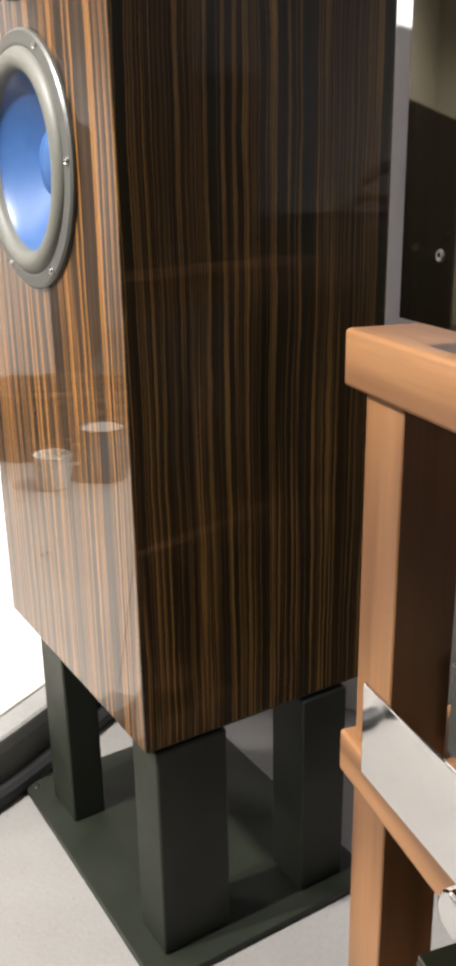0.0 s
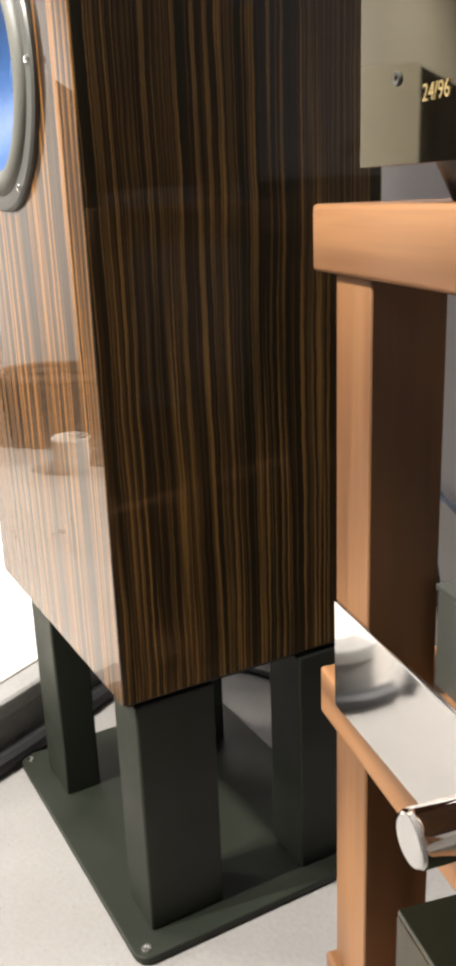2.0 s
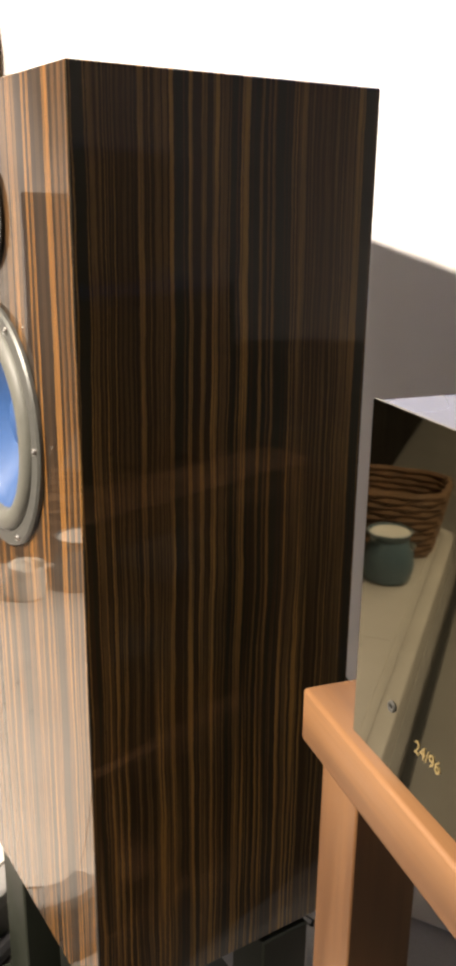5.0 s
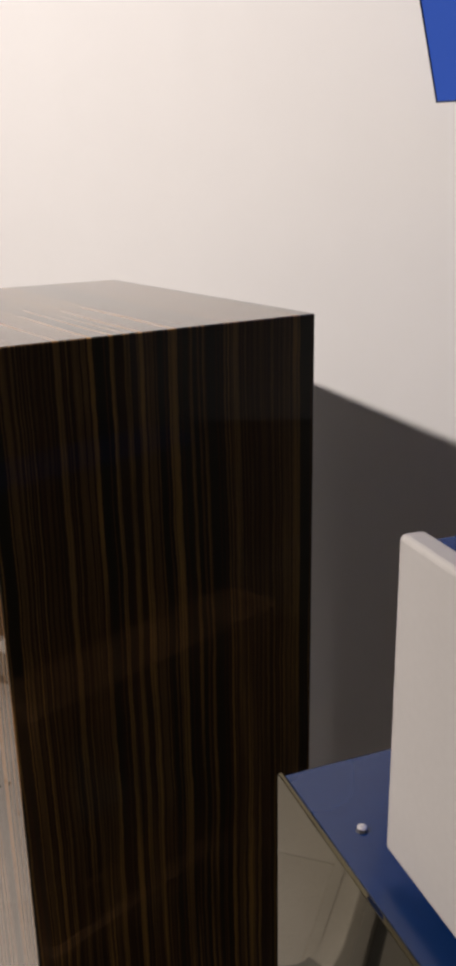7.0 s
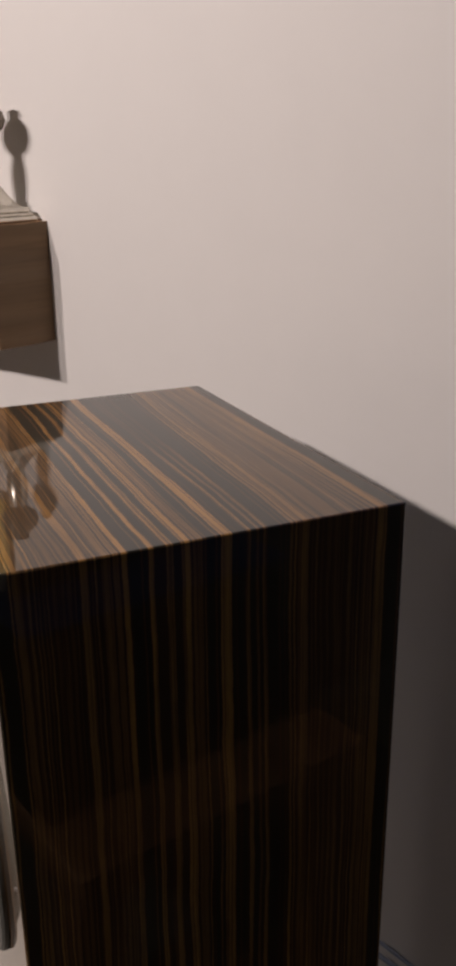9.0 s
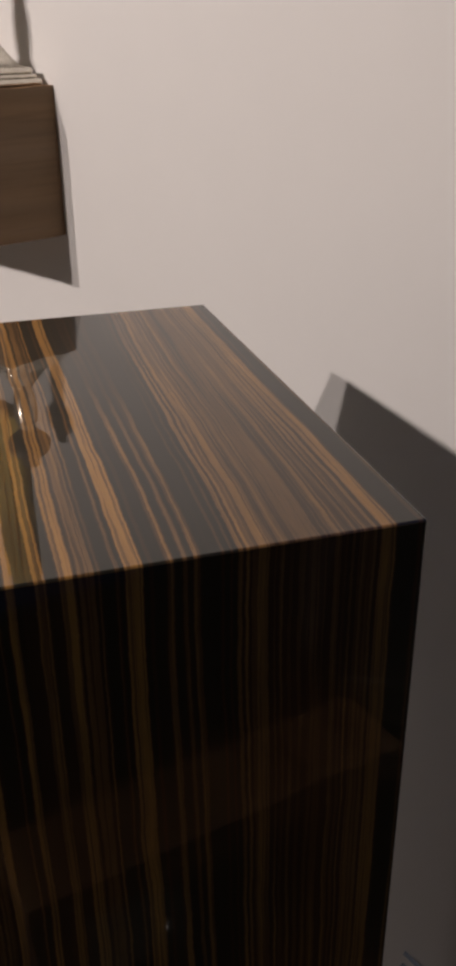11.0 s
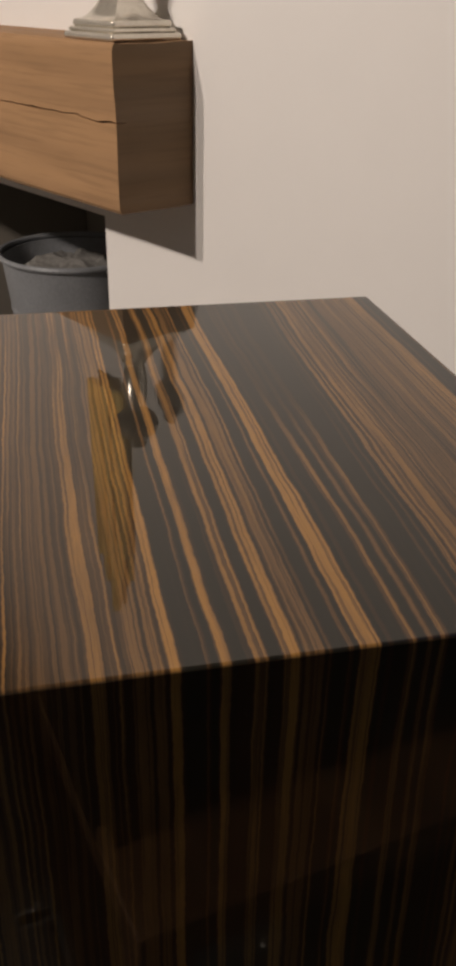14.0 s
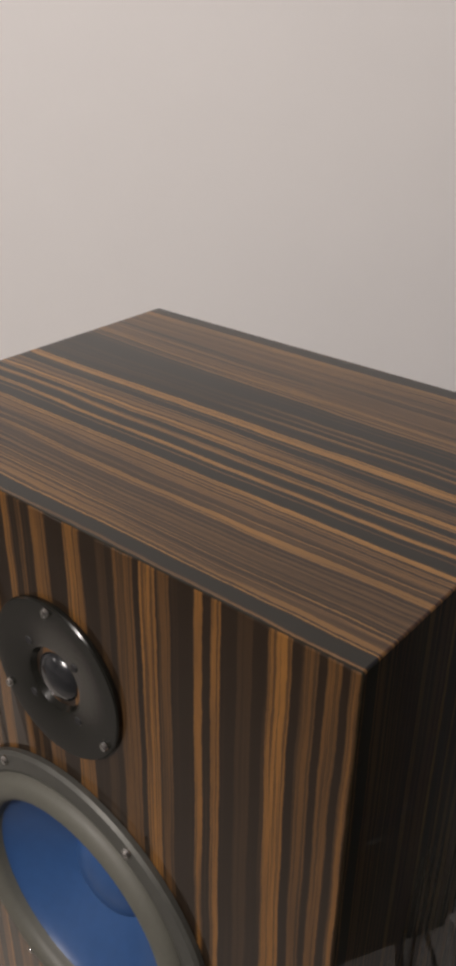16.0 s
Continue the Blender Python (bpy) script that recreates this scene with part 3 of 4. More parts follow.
def build_beam():
    """The mantel: a squared old oak beam with a long shake along its face."""
    x0, x1, y0, y1, z0, z1 = -2.02, -0.654, 0.545, WALL_N, 1.294, 1.480
    nx = 150
    prof = []
    for k in range(47):
        prof.append(("f", k))
    for k in range(1, 8):
        prof.append(("t", y0 + (y1 - y0) * k / 8))
    for k in range(46):
        prof.append(("b", z1 - (z1 - z0) * k / 45))
    for k in range(1, 8):
        prof.append(("u", y1 - (y1 - y0) * k / 8))
    bm = bmesh.new()
    rings = []
    for i in range(nx + 1):
        x = x0 + (x1 - x0) * i / nx
        d = x1 - x
        zc = 1.400 - 0.002 * math.sin(d * 9) - 0.0035 / (1 + math.exp((d - 0.07) * 150)) + 0.002 * noise.noise((d * 40, 0, 0))
        ring = []
        for side, v in prof:
            if side == "f":
                w = 0.0010 * (1.0 + 0.8 * noise.noise((d * 25, 5, 0)))
                if 22 <= v <= 24:
                    v = zc + (v - 23) * w
                    p = Vector((x, y0 + (0.018 if abs(v - zc) < 1e-6 and d < 1.2 else 0.0), v))
                else:
                    v = z0 + (zc - 0.003 - z0) * v / 21.5 if v < 22 else z1 - (z1 - zc - 0.003) * (46 - v) / 21.5
                    p = Vector((x, y0, v))
            elif side == "t":
                p = Vector((x, v, z1))
            elif side == "b":
                p = Vector((x, y1, v))
            else:
                p = Vector((x, v, z0))
            if side in "ftu":
                q = noise.noise_vector((x * 4, p.y * 9, p.z * 9)) * 0.004 + noise.noise_vector((x * 22, p.y * 30, p.z * 30)) * 0.0012
                p += Vector((0, q.y if side == "f" else 0, q.z if side != "f" else 0))
            # softened long edges
            if side == "f":
                e = min(v - z0, z1 - v)
                if e < 0.005:
                    p.y += 0.004 * (1 - e / 0.005)
            ring.append(bm.verts.new(p))
        rings.append(ring)
    m = len(prof)
    for a, b in zip(rings, rings[1:]):
        for k in range(m):
            bm.faces.new((a[k], b[k], b[(k + 1) % m], a[(k + 1) % m]))
    bm.faces.new(rings[0])
    bm.faces.new(rings[-1][::-1])
    bmesh.ops.recalc_face_normals(bm, faces=bm.faces)
    for f in bm.faces:
        f.material_index = 1 if abs(f.normal.x) > 0.9 else 0
    return solid("mantel_beam", bm, [M_OAK, M_OAK_END], WALL, "old oak mantel beam with a long dark crack", "mantel")


build_beam()


# ---- loudspeaker and its stand ----
def ring_screws(parent, count, radius, start, r, depth):
    for k in range(count):
        a = start + 2 * math.pi * k / count
        bm = lathe_bm([(0, 0.0035), (r * 0.35, 0.0035), (r * 0.4, 0.0022), (r * 0.8, 0.003), (r, 0.0012), (r, -0.001)], 12)
        part("screw", moved(bm, Matrix.Translation((radius * math.cos(a), radius * math.sin(a), depth))), M_STEEL, parent)


def build_loudspeaker():
    spk = thing("loudspeaker", Matrix.Translation((0, 0, SPK_Z0)), "tall loudspeaker in polished striped ebony veneer with a blue woofer", "loudspeaker")
    h = SPK_Z1 - SPK_Z0
    bm = box_bm(0, SPK_D, 0, SPK_W, 0, h, 0.0018, 7)
    front = max((f for f in bm.faces if f.normal.x < -0.99), key=lambda f: f.calc_area())
    cy, cz, r = SPK_W / 2, 0.955 - SPK_Z0, 0.121
    corners = [v for v in front.verts]
    y0, y1 = min(v.co.y for v in corners), max(v.co.y for v in corners)
    z0, z1 = min(v.co.z for v in corners), max(v.co.z for v in corners)
    bm.faces.remove(front)
    angles = sorted([2 * math.pi * k / 64 for k in range(64)] + [math.atan2(v.co.z - cz, v.co.y - cy) % (2 * math.pi) for v in corners])
    inner, outer = [], []
    for a in angles:
        c, q = math.cos(a), math.sin(a)
        reach = min((y1 - cy) / c if c > 1e-9 else (y0 - cy) / c if c < -1e-9 else 9, (z1 - cz) / q if q > 1e-9 else (z0 - cz) / q if q < -1e-9 else 9)
        inner.append(bm.verts.new((0, cy + r * c, cz + r * q)))
        outer.append(bm.verts.new((0, cy + reach * c, cz + reach * q)))
    for k in range(len(angles)):
        j = (k + 1) % len(angles)
        bm.faces.new((inner[k], inner[j], outer[j], outer[k]))
    bmesh.ops.recalc_face_normals(bm, faces=bm.faces)
    bm.normal_update()
    for f in bm.faces:
        if f.calc_center_median().x < 0.0001 and f.normal.x > 0:
            f.normal_flip()
        f.material_index = 1 if f.normal.x < -0.7 else 2 if f.normal.z > 0.5 else 0
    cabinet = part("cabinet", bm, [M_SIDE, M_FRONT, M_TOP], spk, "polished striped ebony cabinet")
    cabinet.data.polygons.foreach_set("use_smooth", [min(max(p.co[k] for p in [cabinet.data.vertices[v] for v in f.vertices]) - min(p.co[k] for p in [cabinet.data.vertices[v] for v in f.vertices]) for k in range(3) if abs(f.normal[k]) < 0.9) < 0.002 and max(abs(c) for c in f.normal) < 0.9995 for f in cabinet.data.polygons])
    face = Matrix.Translation((-0.0005, SPK_W / 2, 0)) @ Matrix.Rotation(radians(-90), 4, "Y") @ Matrix.Rotation(radians(180), 4, "Z")
    # woofer: cast frame, rubber roll, cone and dust cap; local z leaves the baffle
    wf = new("woofer", mesh_of("woofer", lathe_bm([(0.1365, 0.0), (0.1365, 0.004), (0.134, 0.0065), (0.122, 0.0075), (0.119, 0.0065), (0.119, 0.0)], 96), M_RIM))
    wf.parent = spk
    wf["label"] = "woofer with a grey cast frame and blue cone"
    wf.matrix_local = Matrix.Translation((0, 0, 0.955 - SPK_Z0)) @ face
    roll = [(0.1215, 0.004)]
    for k in range(13):
        a = math.pi * k / 12
        roll.append((0.107 + 0.0125 * math.cos(a), 0.004 + 0.011 * math.sin(a)))
    roll += [(0.0935, 0.002)]
    part("surround", lathe_bm(roll, 96), M_RUBBER, wf, "rolled grey rubber surround")
    cone = [(0.0945, 0.003)] + [(0.094 - 0.056 * k / 10, 0.002 - 0.040 * (k / 10) ** 0.85) for k in range(11)]
    part("cone", lathe_bm(cone, 96), M_CONE, wf, "glossy blue cone")
    cap = [(0.041 * math.cos(a), -0.037 + 0.019 * math.sin(a)) for a in [math.pi / 2 * k / 10 for k in range(11)]]
    cap[-1] = (0, cap[-1][1])
    part("dust_cap", lathe_bm(cap, 64), M_CONE, wf, "domed blue dust cap")
    ring_screws(wf, 6, 0.1295, radians(30), 0.0042, 0.0065)
    # tweeter
    tw = new("tweeter", mesh_of("tweeter", lathe_bm([(0.0605, 0.0), (0.0605, 0.003), (0.0595, 0.0042), (0.027, 0.0042), (0.0245, 0.0034), (0.0215, -0.001), (0.0205, -0.006)], 80), M_PLATE))
    tw.parent = spk
    tw["label"] = "black tweeter plate with a small dome"
    tw.matrix_local = Matrix.Translation((0, 0, 1.179 - SPK_Z0)) @ face
    dome = [(0.0200 * math.cos(a), -0.005 + 0.012 * math.sin(a)) for a in [math.pi / 2 * k / 8 for k in range(9)]]
    dome[-1] = (0, dome[-1][1])
    part("dome", lathe_bm(dome, 40), M_DOME, tw, "soft dark dome")
    ring_screws(tw, 3, 0.0550, radians(60), 0.0036, 0.004)
    for k in range(4):
        a = radians(45 + 90 * k)
        bm = lathe_bm([(0, 0.0006), (0.0028, 0.0006), (0.0034, 0.0)], 12)
        part("bolt_hole", moved(bm, Matrix.Translation((0.0312 * math.cos(a), 0.0312 * math.sin(a), 0.0041))), M_CABLE, tw)
    return spk


build_loudspeaker()


def build_stand():
    st = thing("speaker_stand", Matrix.Translation((0, 0, 0)), "black steel loudspeaker stand with a flat base plate", "stand")
    bm = box_bm(-0.018, 0.325, -0.034, 0.427, 0.002, 0.012)
    bmesh.ops.bevel(bm, geom=[e for e in bm.edges if abs(e.verts[0].co.z - e.verts[1].co.z) > 0.005], offset=0.018, segments=6, profile=0.5, affect="EDGES")
    bmesh.ops.bevel(bm, geom=[e for e in bm.edges if e.calc_face_angle(0) > 1.0], offset=0.001, segments=1, affect="EDGES")
    part("base_plate", bm, M_STAND, st)
    for x0, x1, y0, y1 in ((0.013, 0.109, 0.0, 0.066), (0.015, 0.066, 0.296, 0.380), (0.220, 0.290, -0.004, 0.066), (0.215, 0.276, 0.300, 0.380)):
        part("post", box_bm(x0, x1, y0, y1, 0.012, SPK_Z0 - 0.006, 0.003), M_STAND, st)
    part("top_plate", box_bm(0.006, 0.329, 0.006, 0.443, SPK_Z0 - 0.006, SPK_Z0, 0.001), M_STAND, st)
    for x, y in ((-0.003, -0.019), (-0.003, 0.412), (0.310, -0.019), (0.310, 0.412)):
        s = part("screw", moved(lathe_bm([(0, 0.0005), (0.0025, 0.0005), (0.003, 0.0016), (0.0052, 0.0018), (0.0062, 0.0)], 16), Matrix.Translation((x, y, 0.012))), M_STEEL, st)
    return st


build_stand()


# ---- hi-fi rack and what stands on it ----
RACK_L, RACK_DEPTH = 0.70, 0.44
SHELVES = ((0.771, 0.819), (0.402, 0.446), (0.108, 0.152))


def build_rack():
    rk = thing("hifi_rack", RACK, "solid teak hi-fi rack with thick square posts", "rack")
    for z0, z1 in SHELVES:
        inset = {0.771: 0.0, 0.402: 0.010}.get(z0, 0.019)
        part("shelf", box_bm(inset, RACK_L, 0, RACK_DEPTH, z0, z1, 0.0035, 3), M_TEAK, rk, "thick teak shelf board")
    spans = ((0.0, 0.108), (0.152, 0.402), (0.446, 0.771))
    for u in (0.026, RACK_L - 0.086):
        for v in (0.008, RACK_DEPTH - 0.066):
            for z0, z1 in spans:
                part("post", box_bm(u, u + 0.060, v, v + 0.058, z0, z1, 0.002), M_TEAK_UP, rk)
    return rk


build_rack()


def bars(parent, places, mat, depth=-0.0006):
    """Unreadable print: small bars on a front, each (x, z, width, height, y)."""
    for x, z, w, h, y in places:
        part("print_bar", box_bm(x, x + w, y + depth, y, z, z + h), mat, parent)


def text_part(body, size, m, mat, parent, label):
    cu = bpy.data.curves.new("lettering", "FONT")
    cu.body, cu.size, cu.extrude, cu.align_x, cu.align_y = body, size, 0.0003, "CENTER", "CENTER"
    tmp = bpy.data.objects.new("lettering", cu)
    me = bpy.data.meshes.new_from_object(tmp)
    bpy.data.objects.remove(tmp)
    me.name = "lettering"
    me.materials.clear()
    me.materials.append(mat)
    ob = new("lettering", me)
    ob.parent = parent
    ob.matrix_local = m
    ob["label"] = label
    return ob


def foot_bm(x, y, z0, z1, r):
    return moved(lathe_bm([(0, 0), (r * 0.55, 0), (r * 0.6, 0.002), (r, z1 - z0 - 0.003), (r, z1 - z0), (0, z1 - z0)], 20), Matrix.Translation((x, y, z0)))


def build_mirror_player():
    """The tall player on the top board: a smoked mirror front, gloss black lid, cone feet."""
    d = thing("hifi_component", RACK @ Matrix.Translation((0.098, -0.006, 0)) @ Matrix.Rotation(radians(1.3), 4, "Z") @ Matrix.Translation((-0.098, 0.006, 0)), "hi-fi component with a smoked mirror front and dark blue lid", "hi-fi")
    z0, z1 = 0.840, 1.080
    part("front_panel", box_bm(0.098, 0.545, -0.006, -0.003, z0, z1, 0.0005), M_MIRROR, d, "smoked mirror front panel")
    part("chassis", box_bm(0.108, 0.535, -0.003, 0.365, z0 + 0.004, z1 - 0.009, 0.001), M_BLACK, d)
    part("lid", box_bm(0.100, 0.543, -0.0028, 0.370, z1 - 0.009, z1 - 0.001, 0.001), M_BLUELID, d, "glossy dark blue lid")
    for x in (0.150, 0.49):
        for y in (0.045, 0.32):
            part("foot", foot_bm(x, y, 0.819, z0 + 0.004, 0.024), M_BLACK, d)
    part("screw", moved(lathe_bm([(0, 0.0022), (0.003, 0.002), (0.0038, 0.0)], 14), Matrix.Translation((0.162, 0.0176, z1 - 0.001))), M_STEEL, d)
    for k in range(5):
        part("vent_slot", box_bm(0.152, 0.178, 0.075 + 0.02 * k, 0.080 + 0.02 * k, z1 - 0.0012, z1 - 0.0005), M_CABLE, d)
    text_part("24/96", 0.0125, Matrix.Translation((0.189, -0.0063, 0.875)) @ Matrix.Rotation(radians(90), 4, "X"), M_GOLD_INK, d, "gold lettering")
    part("eyelet", moved(lathe_bm([(0.0016, 0.0002), (0.0020, 0.0012), (0.0036, 0.0014), (0.0042, 0.0)], 20), Matrix.Translation((0.146, -0.006, 0.886)) @ Matrix.Rotation(radians(90), 4, "X")), M_IRON, d, "small dark eyelet")
    return d


build_mirror_player()


def build_white_unit():
    d = thing("amplifier", RACK, "amplifier with a thick pale front plate and dark blue lid", "amplifier")
    z0, z1 = 1.092, 1.269
    part("front_plate", box_bm(0.192, 0.56, 0.016, 0.030, z0, z1, 0.003, 3), M_SILVER, d, "pale satin front plate with rounded edge")
    part("chassis", box_bm(0.200, 0.55, 0.030, 0.33, z0 + 0.004, z1 - 0.012, 0.001), M_BLACK, d)
    part("lid", box_bm(0.198, 0.552, 0.0302, 0.334, z1 - 0.012, z1 - 0.003, 0.001), M_BLUELID, d, "glossy dark blue lid")
    for x in (0.235, 0.51):
        for y in (0.055, 0.29):
            part("foot", foot_bm(x, y, 1.079, z0 + 0.004, 0.018), M_BLACK, d)
    return d


build_white_unit()


def build_chrome_amp():
    d = thing("chrome_amplifier", RACK @ Matrix.Translation((0.096, -0.0225, 0)) @ Matrix.Rotation(radians(1.7), 4, "Z") @ Matrix.Translation((-0.096, 0.020, 0)), "amplifier with a polished chrome front plate and round knob", "amplifier")
    z0, z1 = 0.462, 0.548
    lean = Matrix.Translation((0, -0.014, z0)) @ Matrix.Rotation(radians(0.4), 4, "X") @ Matrix.Translation((0, 0.014, -z0))
    part("front_plate", moved(box_bm(0.096, 0.60, -0.020, -0.0165, z0, z1, 0.0012, 3), lean), M_CHROME, d, "mirror-polished chrome front plate")
    part("chassis", box_bm(0.100, 0.59, 0.062, 0.36, z0 + 0.002, z1 - 0.006, 0.001), M_GREYLID, d)
    part("lid", box_bm(0.097, 0.592, 0.0615, 0.362, z1 - 0.006, z1 - 0.0008, 0.001), M_GREYLID, d, "grey anodised lid")
    for x in (0.22, 0.40, 0.56):
        rod = moved(lathe_bm([(0, 0), (0.006, 0), (0.006, 0.0785), (0, 0.0785)], 20), Matrix.Translation((x, -0.0165, 0.485)) @ Matrix.Rotation(radians(-90), 4, "X"))
        part("spacer", rod, M_STEEL, d, "steel spacer behind the front plate")
    for x in (0.14, 0.55):
        for y in (0.04, 0.31):
            part("foot", foot_bm(x, y, 0.446, z0 + 0.002, 0.018), M_BLACK, d)
    for x, y in ((0.1235, 0.196), (0.186, 0.187)):
        cap = [(0.0072 * math.cos(a), z1 + 0.003 + 0.009 * math.sin(a)) for a in [math.pi / 2 * k / 8 for k in range(8)]]
        part("cap_nut", moved(lathe_bm([(0, z1 - 0.001), (0.0085, z1 - 0.001), (0.0085, z1 + 0.002)] + cap + [(0, z1 + 0.012)], 24), Matrix.Translation((x, y, 0))), M_CHROME, d, "domed chrome cap nut")
    kn = lathe_bm([(0, 0.0500), (0.0128, 0.0500), (0.0143, 0.0494), (0.0154, 0.0474), (0.0157, 0.045), (0.0157, 0.006), (0.0135, 0.003), (0.0135, 0.0)], 96)
    part("knob", moved(kn, Matrix.Translation((0.297, -0.020, 0.508)) @ Matrix.Rotation(radians(90), 4, "X")), M_CHROME, d, "round chrome control knob")
    return d


build_chrome_amp()


def build_black_box():
    d = thing("black_component", RACK, "low black hi-fi component with a glossy top on the bottom shelf", "hi-fi")
    z0, z1 = 0.186, 0.338
    part("front_panel", box_bm(0.178, 0.60, -0.010, 0.002, z0, z1, 0.0015), M_MIRROR, d, "dark mirror front")
    part("chassis", box_bm(0.186, 0.592, 0.002, 0.34, z0 + 0.003, z1 - 0.002, 0.001), M_BLACK, d)
    part("lid", box_bm(0.179, 0.599, -0.0095, 0.345, z1 + 0.0002, z1 + 0.005, 0.001), M_SMOKE, d, "glossy dark green lid")
    for x in (0.22, 0.56):
        for y in (0.04, 0.3):
            part("foot", foot_bm(x, y, 0.152, z0 + 0.003, 0.016), M_BLACK, d)
    bars(d, [(0.207, 0.296, 0.008, 0.010, -0.010), (0.218, 0.297, 0.007, 0.008, -0.010), (0.228, 0.296, 0.009, 0.010, -0.010), (0.208, 0.266, 0.026, 0.004, -0.010)], M_INK)
    return d


build_black_box()


# ---- cables ----
def cable(points, r, mat, label):
    return solid("cable", tube_bm(points, r), mat, Matrix.Identity(4), label, "cable", group="cables")


cable([(0.334, 0.20, 0.62), (0.37, 0.18, 0.63), (0.40, 0.14, 0.605), (0.420, 0.095, 0.568), (0.425, 0.05, 0.50), (0.43, 0.0, 0.36), (0.44, -0.01, 0.15), (0.44, 0.03, 0.02), (0.42, 0.12, 0.006)], 0.004, M_CABLE, "black loudspeaker cable hanging behind the cabinet")
cable([(0.06, 0.47, 0.006), (0.18, 0.56, 0.006), (0.30, 0.555, 0.006), (0.40, 0.50, 0.006), (0.46, 0.40, 0.006), (0.50, 0.24, 0.006)], 0.006, M_CABLE, "black cable lying on the floor behind the stand")
kerb_line = [WALL @ Vector((x, y, 0.0165)) for x, y in ((-0.385, 0.60), (-0.385, 0.45), (-0.386, 0.30), (-0.388, 0.18), (-0.399, 0.105), (-0.425, 0.050), (-0.468, 0.010))]
cable(kerb_line, 0.016, M_CABLE, "thick black hose along the foot of the kerb")
solid("fender_bar", box_bm(-2.30, -0.485, -0.024, -0.004, 0.0, 0.024, 0.002), M_FENDER, WALL, "matt black bar lying along the foot of the hearth", "fender")
cable([tuple(WALL @ Vector((x, 0.645, z))) for x, z in ((-0.02, 0.42), (0.06, 0.40), (0.12, 0.37), (0.20, 0.33), (0.34, 0.29), (0.50, 0.30))], 0.004, M_BLUECABLE, "pale blue cable against the wall")
cable([tuple(WALL @ Vector((x, 0.650, z))) for x, z in ((-0.02, 0.44), (0.08, 0.41), (0.14, 0.35), (0.24, 0.28), (0.36, 0.2), (0.50, 0.14))], 0.003, M_BLUECABLE, "thin pale cable against the wall")

# leads hanging behind the rack, mirrored in the side of the loudspeaker
cable([(0.545, -0.30, 0.93), (0.60, -0.27, 0.95), (0.66, -0.25, 0.86), (0.68, -0.24, 0.66), (0.65, -0.25, 0.50), (0.60, -0.27, 0.49), (0.545, -0.30, 0.51)], 0.009, M_CABLE, "thick black lead looped behind the rack")
cable([(0.545, -0.36, 0.88), (0.61, -0.33, 0.90), (0.67, -0.30, 0.74), (0.70, -0.28, 0.42), (0.68, -0.24, 0.10), (0.62, -0.17, 0.012), (0.54, -0.12, 0.009)], 0.008, M_CABLE, "black mains lead hanging behind the rack")
cable([(0.535, -0.26, 0.50), (0.58, -0.23, 0.49), (0.62, -0.20, 0.34), (0.66, -0.15, 0.14), (0.70, -0.08, 0.009), (0.74, 0.0, 0.007)], 0.0042, M_GREYCABLE, "dull grey lead drooping to the floor")


# ---- television ----
def build_tv():
    # bottom corner near the wall, leaning forward at the top
    tv = thing("television", WALL @ Matrix.Translation((0.181, 0.590, 1.512)) @ Matrix.Rotation(radians(39), 4, "X"), "wall-hung flat television showing a blue screen, tilted down", "television")
    w, h = 0.86, 0.50
    e = 0.002
    part("screen", box_bm(e, w - e, -0.0005, 0.004, e, h - e), M_SCREEN, tv, "glowing blue screen")
    for x0, x1, z0, z1 in ((0, w, 0, e), (0, w, h - e, h), (0, e, e, h - e), (w - e, w, e, h - e)):
        part("bezel", box_bm(x0, x1, -0.0015, 0.012, z0, z1, 0.0006), M_BEZEL, tv)
    part("back_cover", box_bm(0.02, w - 0.02, 0.004, 0.035, 0.02, h - 0.02, 0.006), M_BLACK, tv)
    part("wall_mount", moved(box_bm(0.33, 0.53, 0.0, 0.25, -0.03, 0.03, 0.004), Matrix.Translation((0, 0.03, 0.24)) @ Matrix.Rotation(radians(-39), 4, "X")), M_IRON, tv)
    return tv


build_tv()


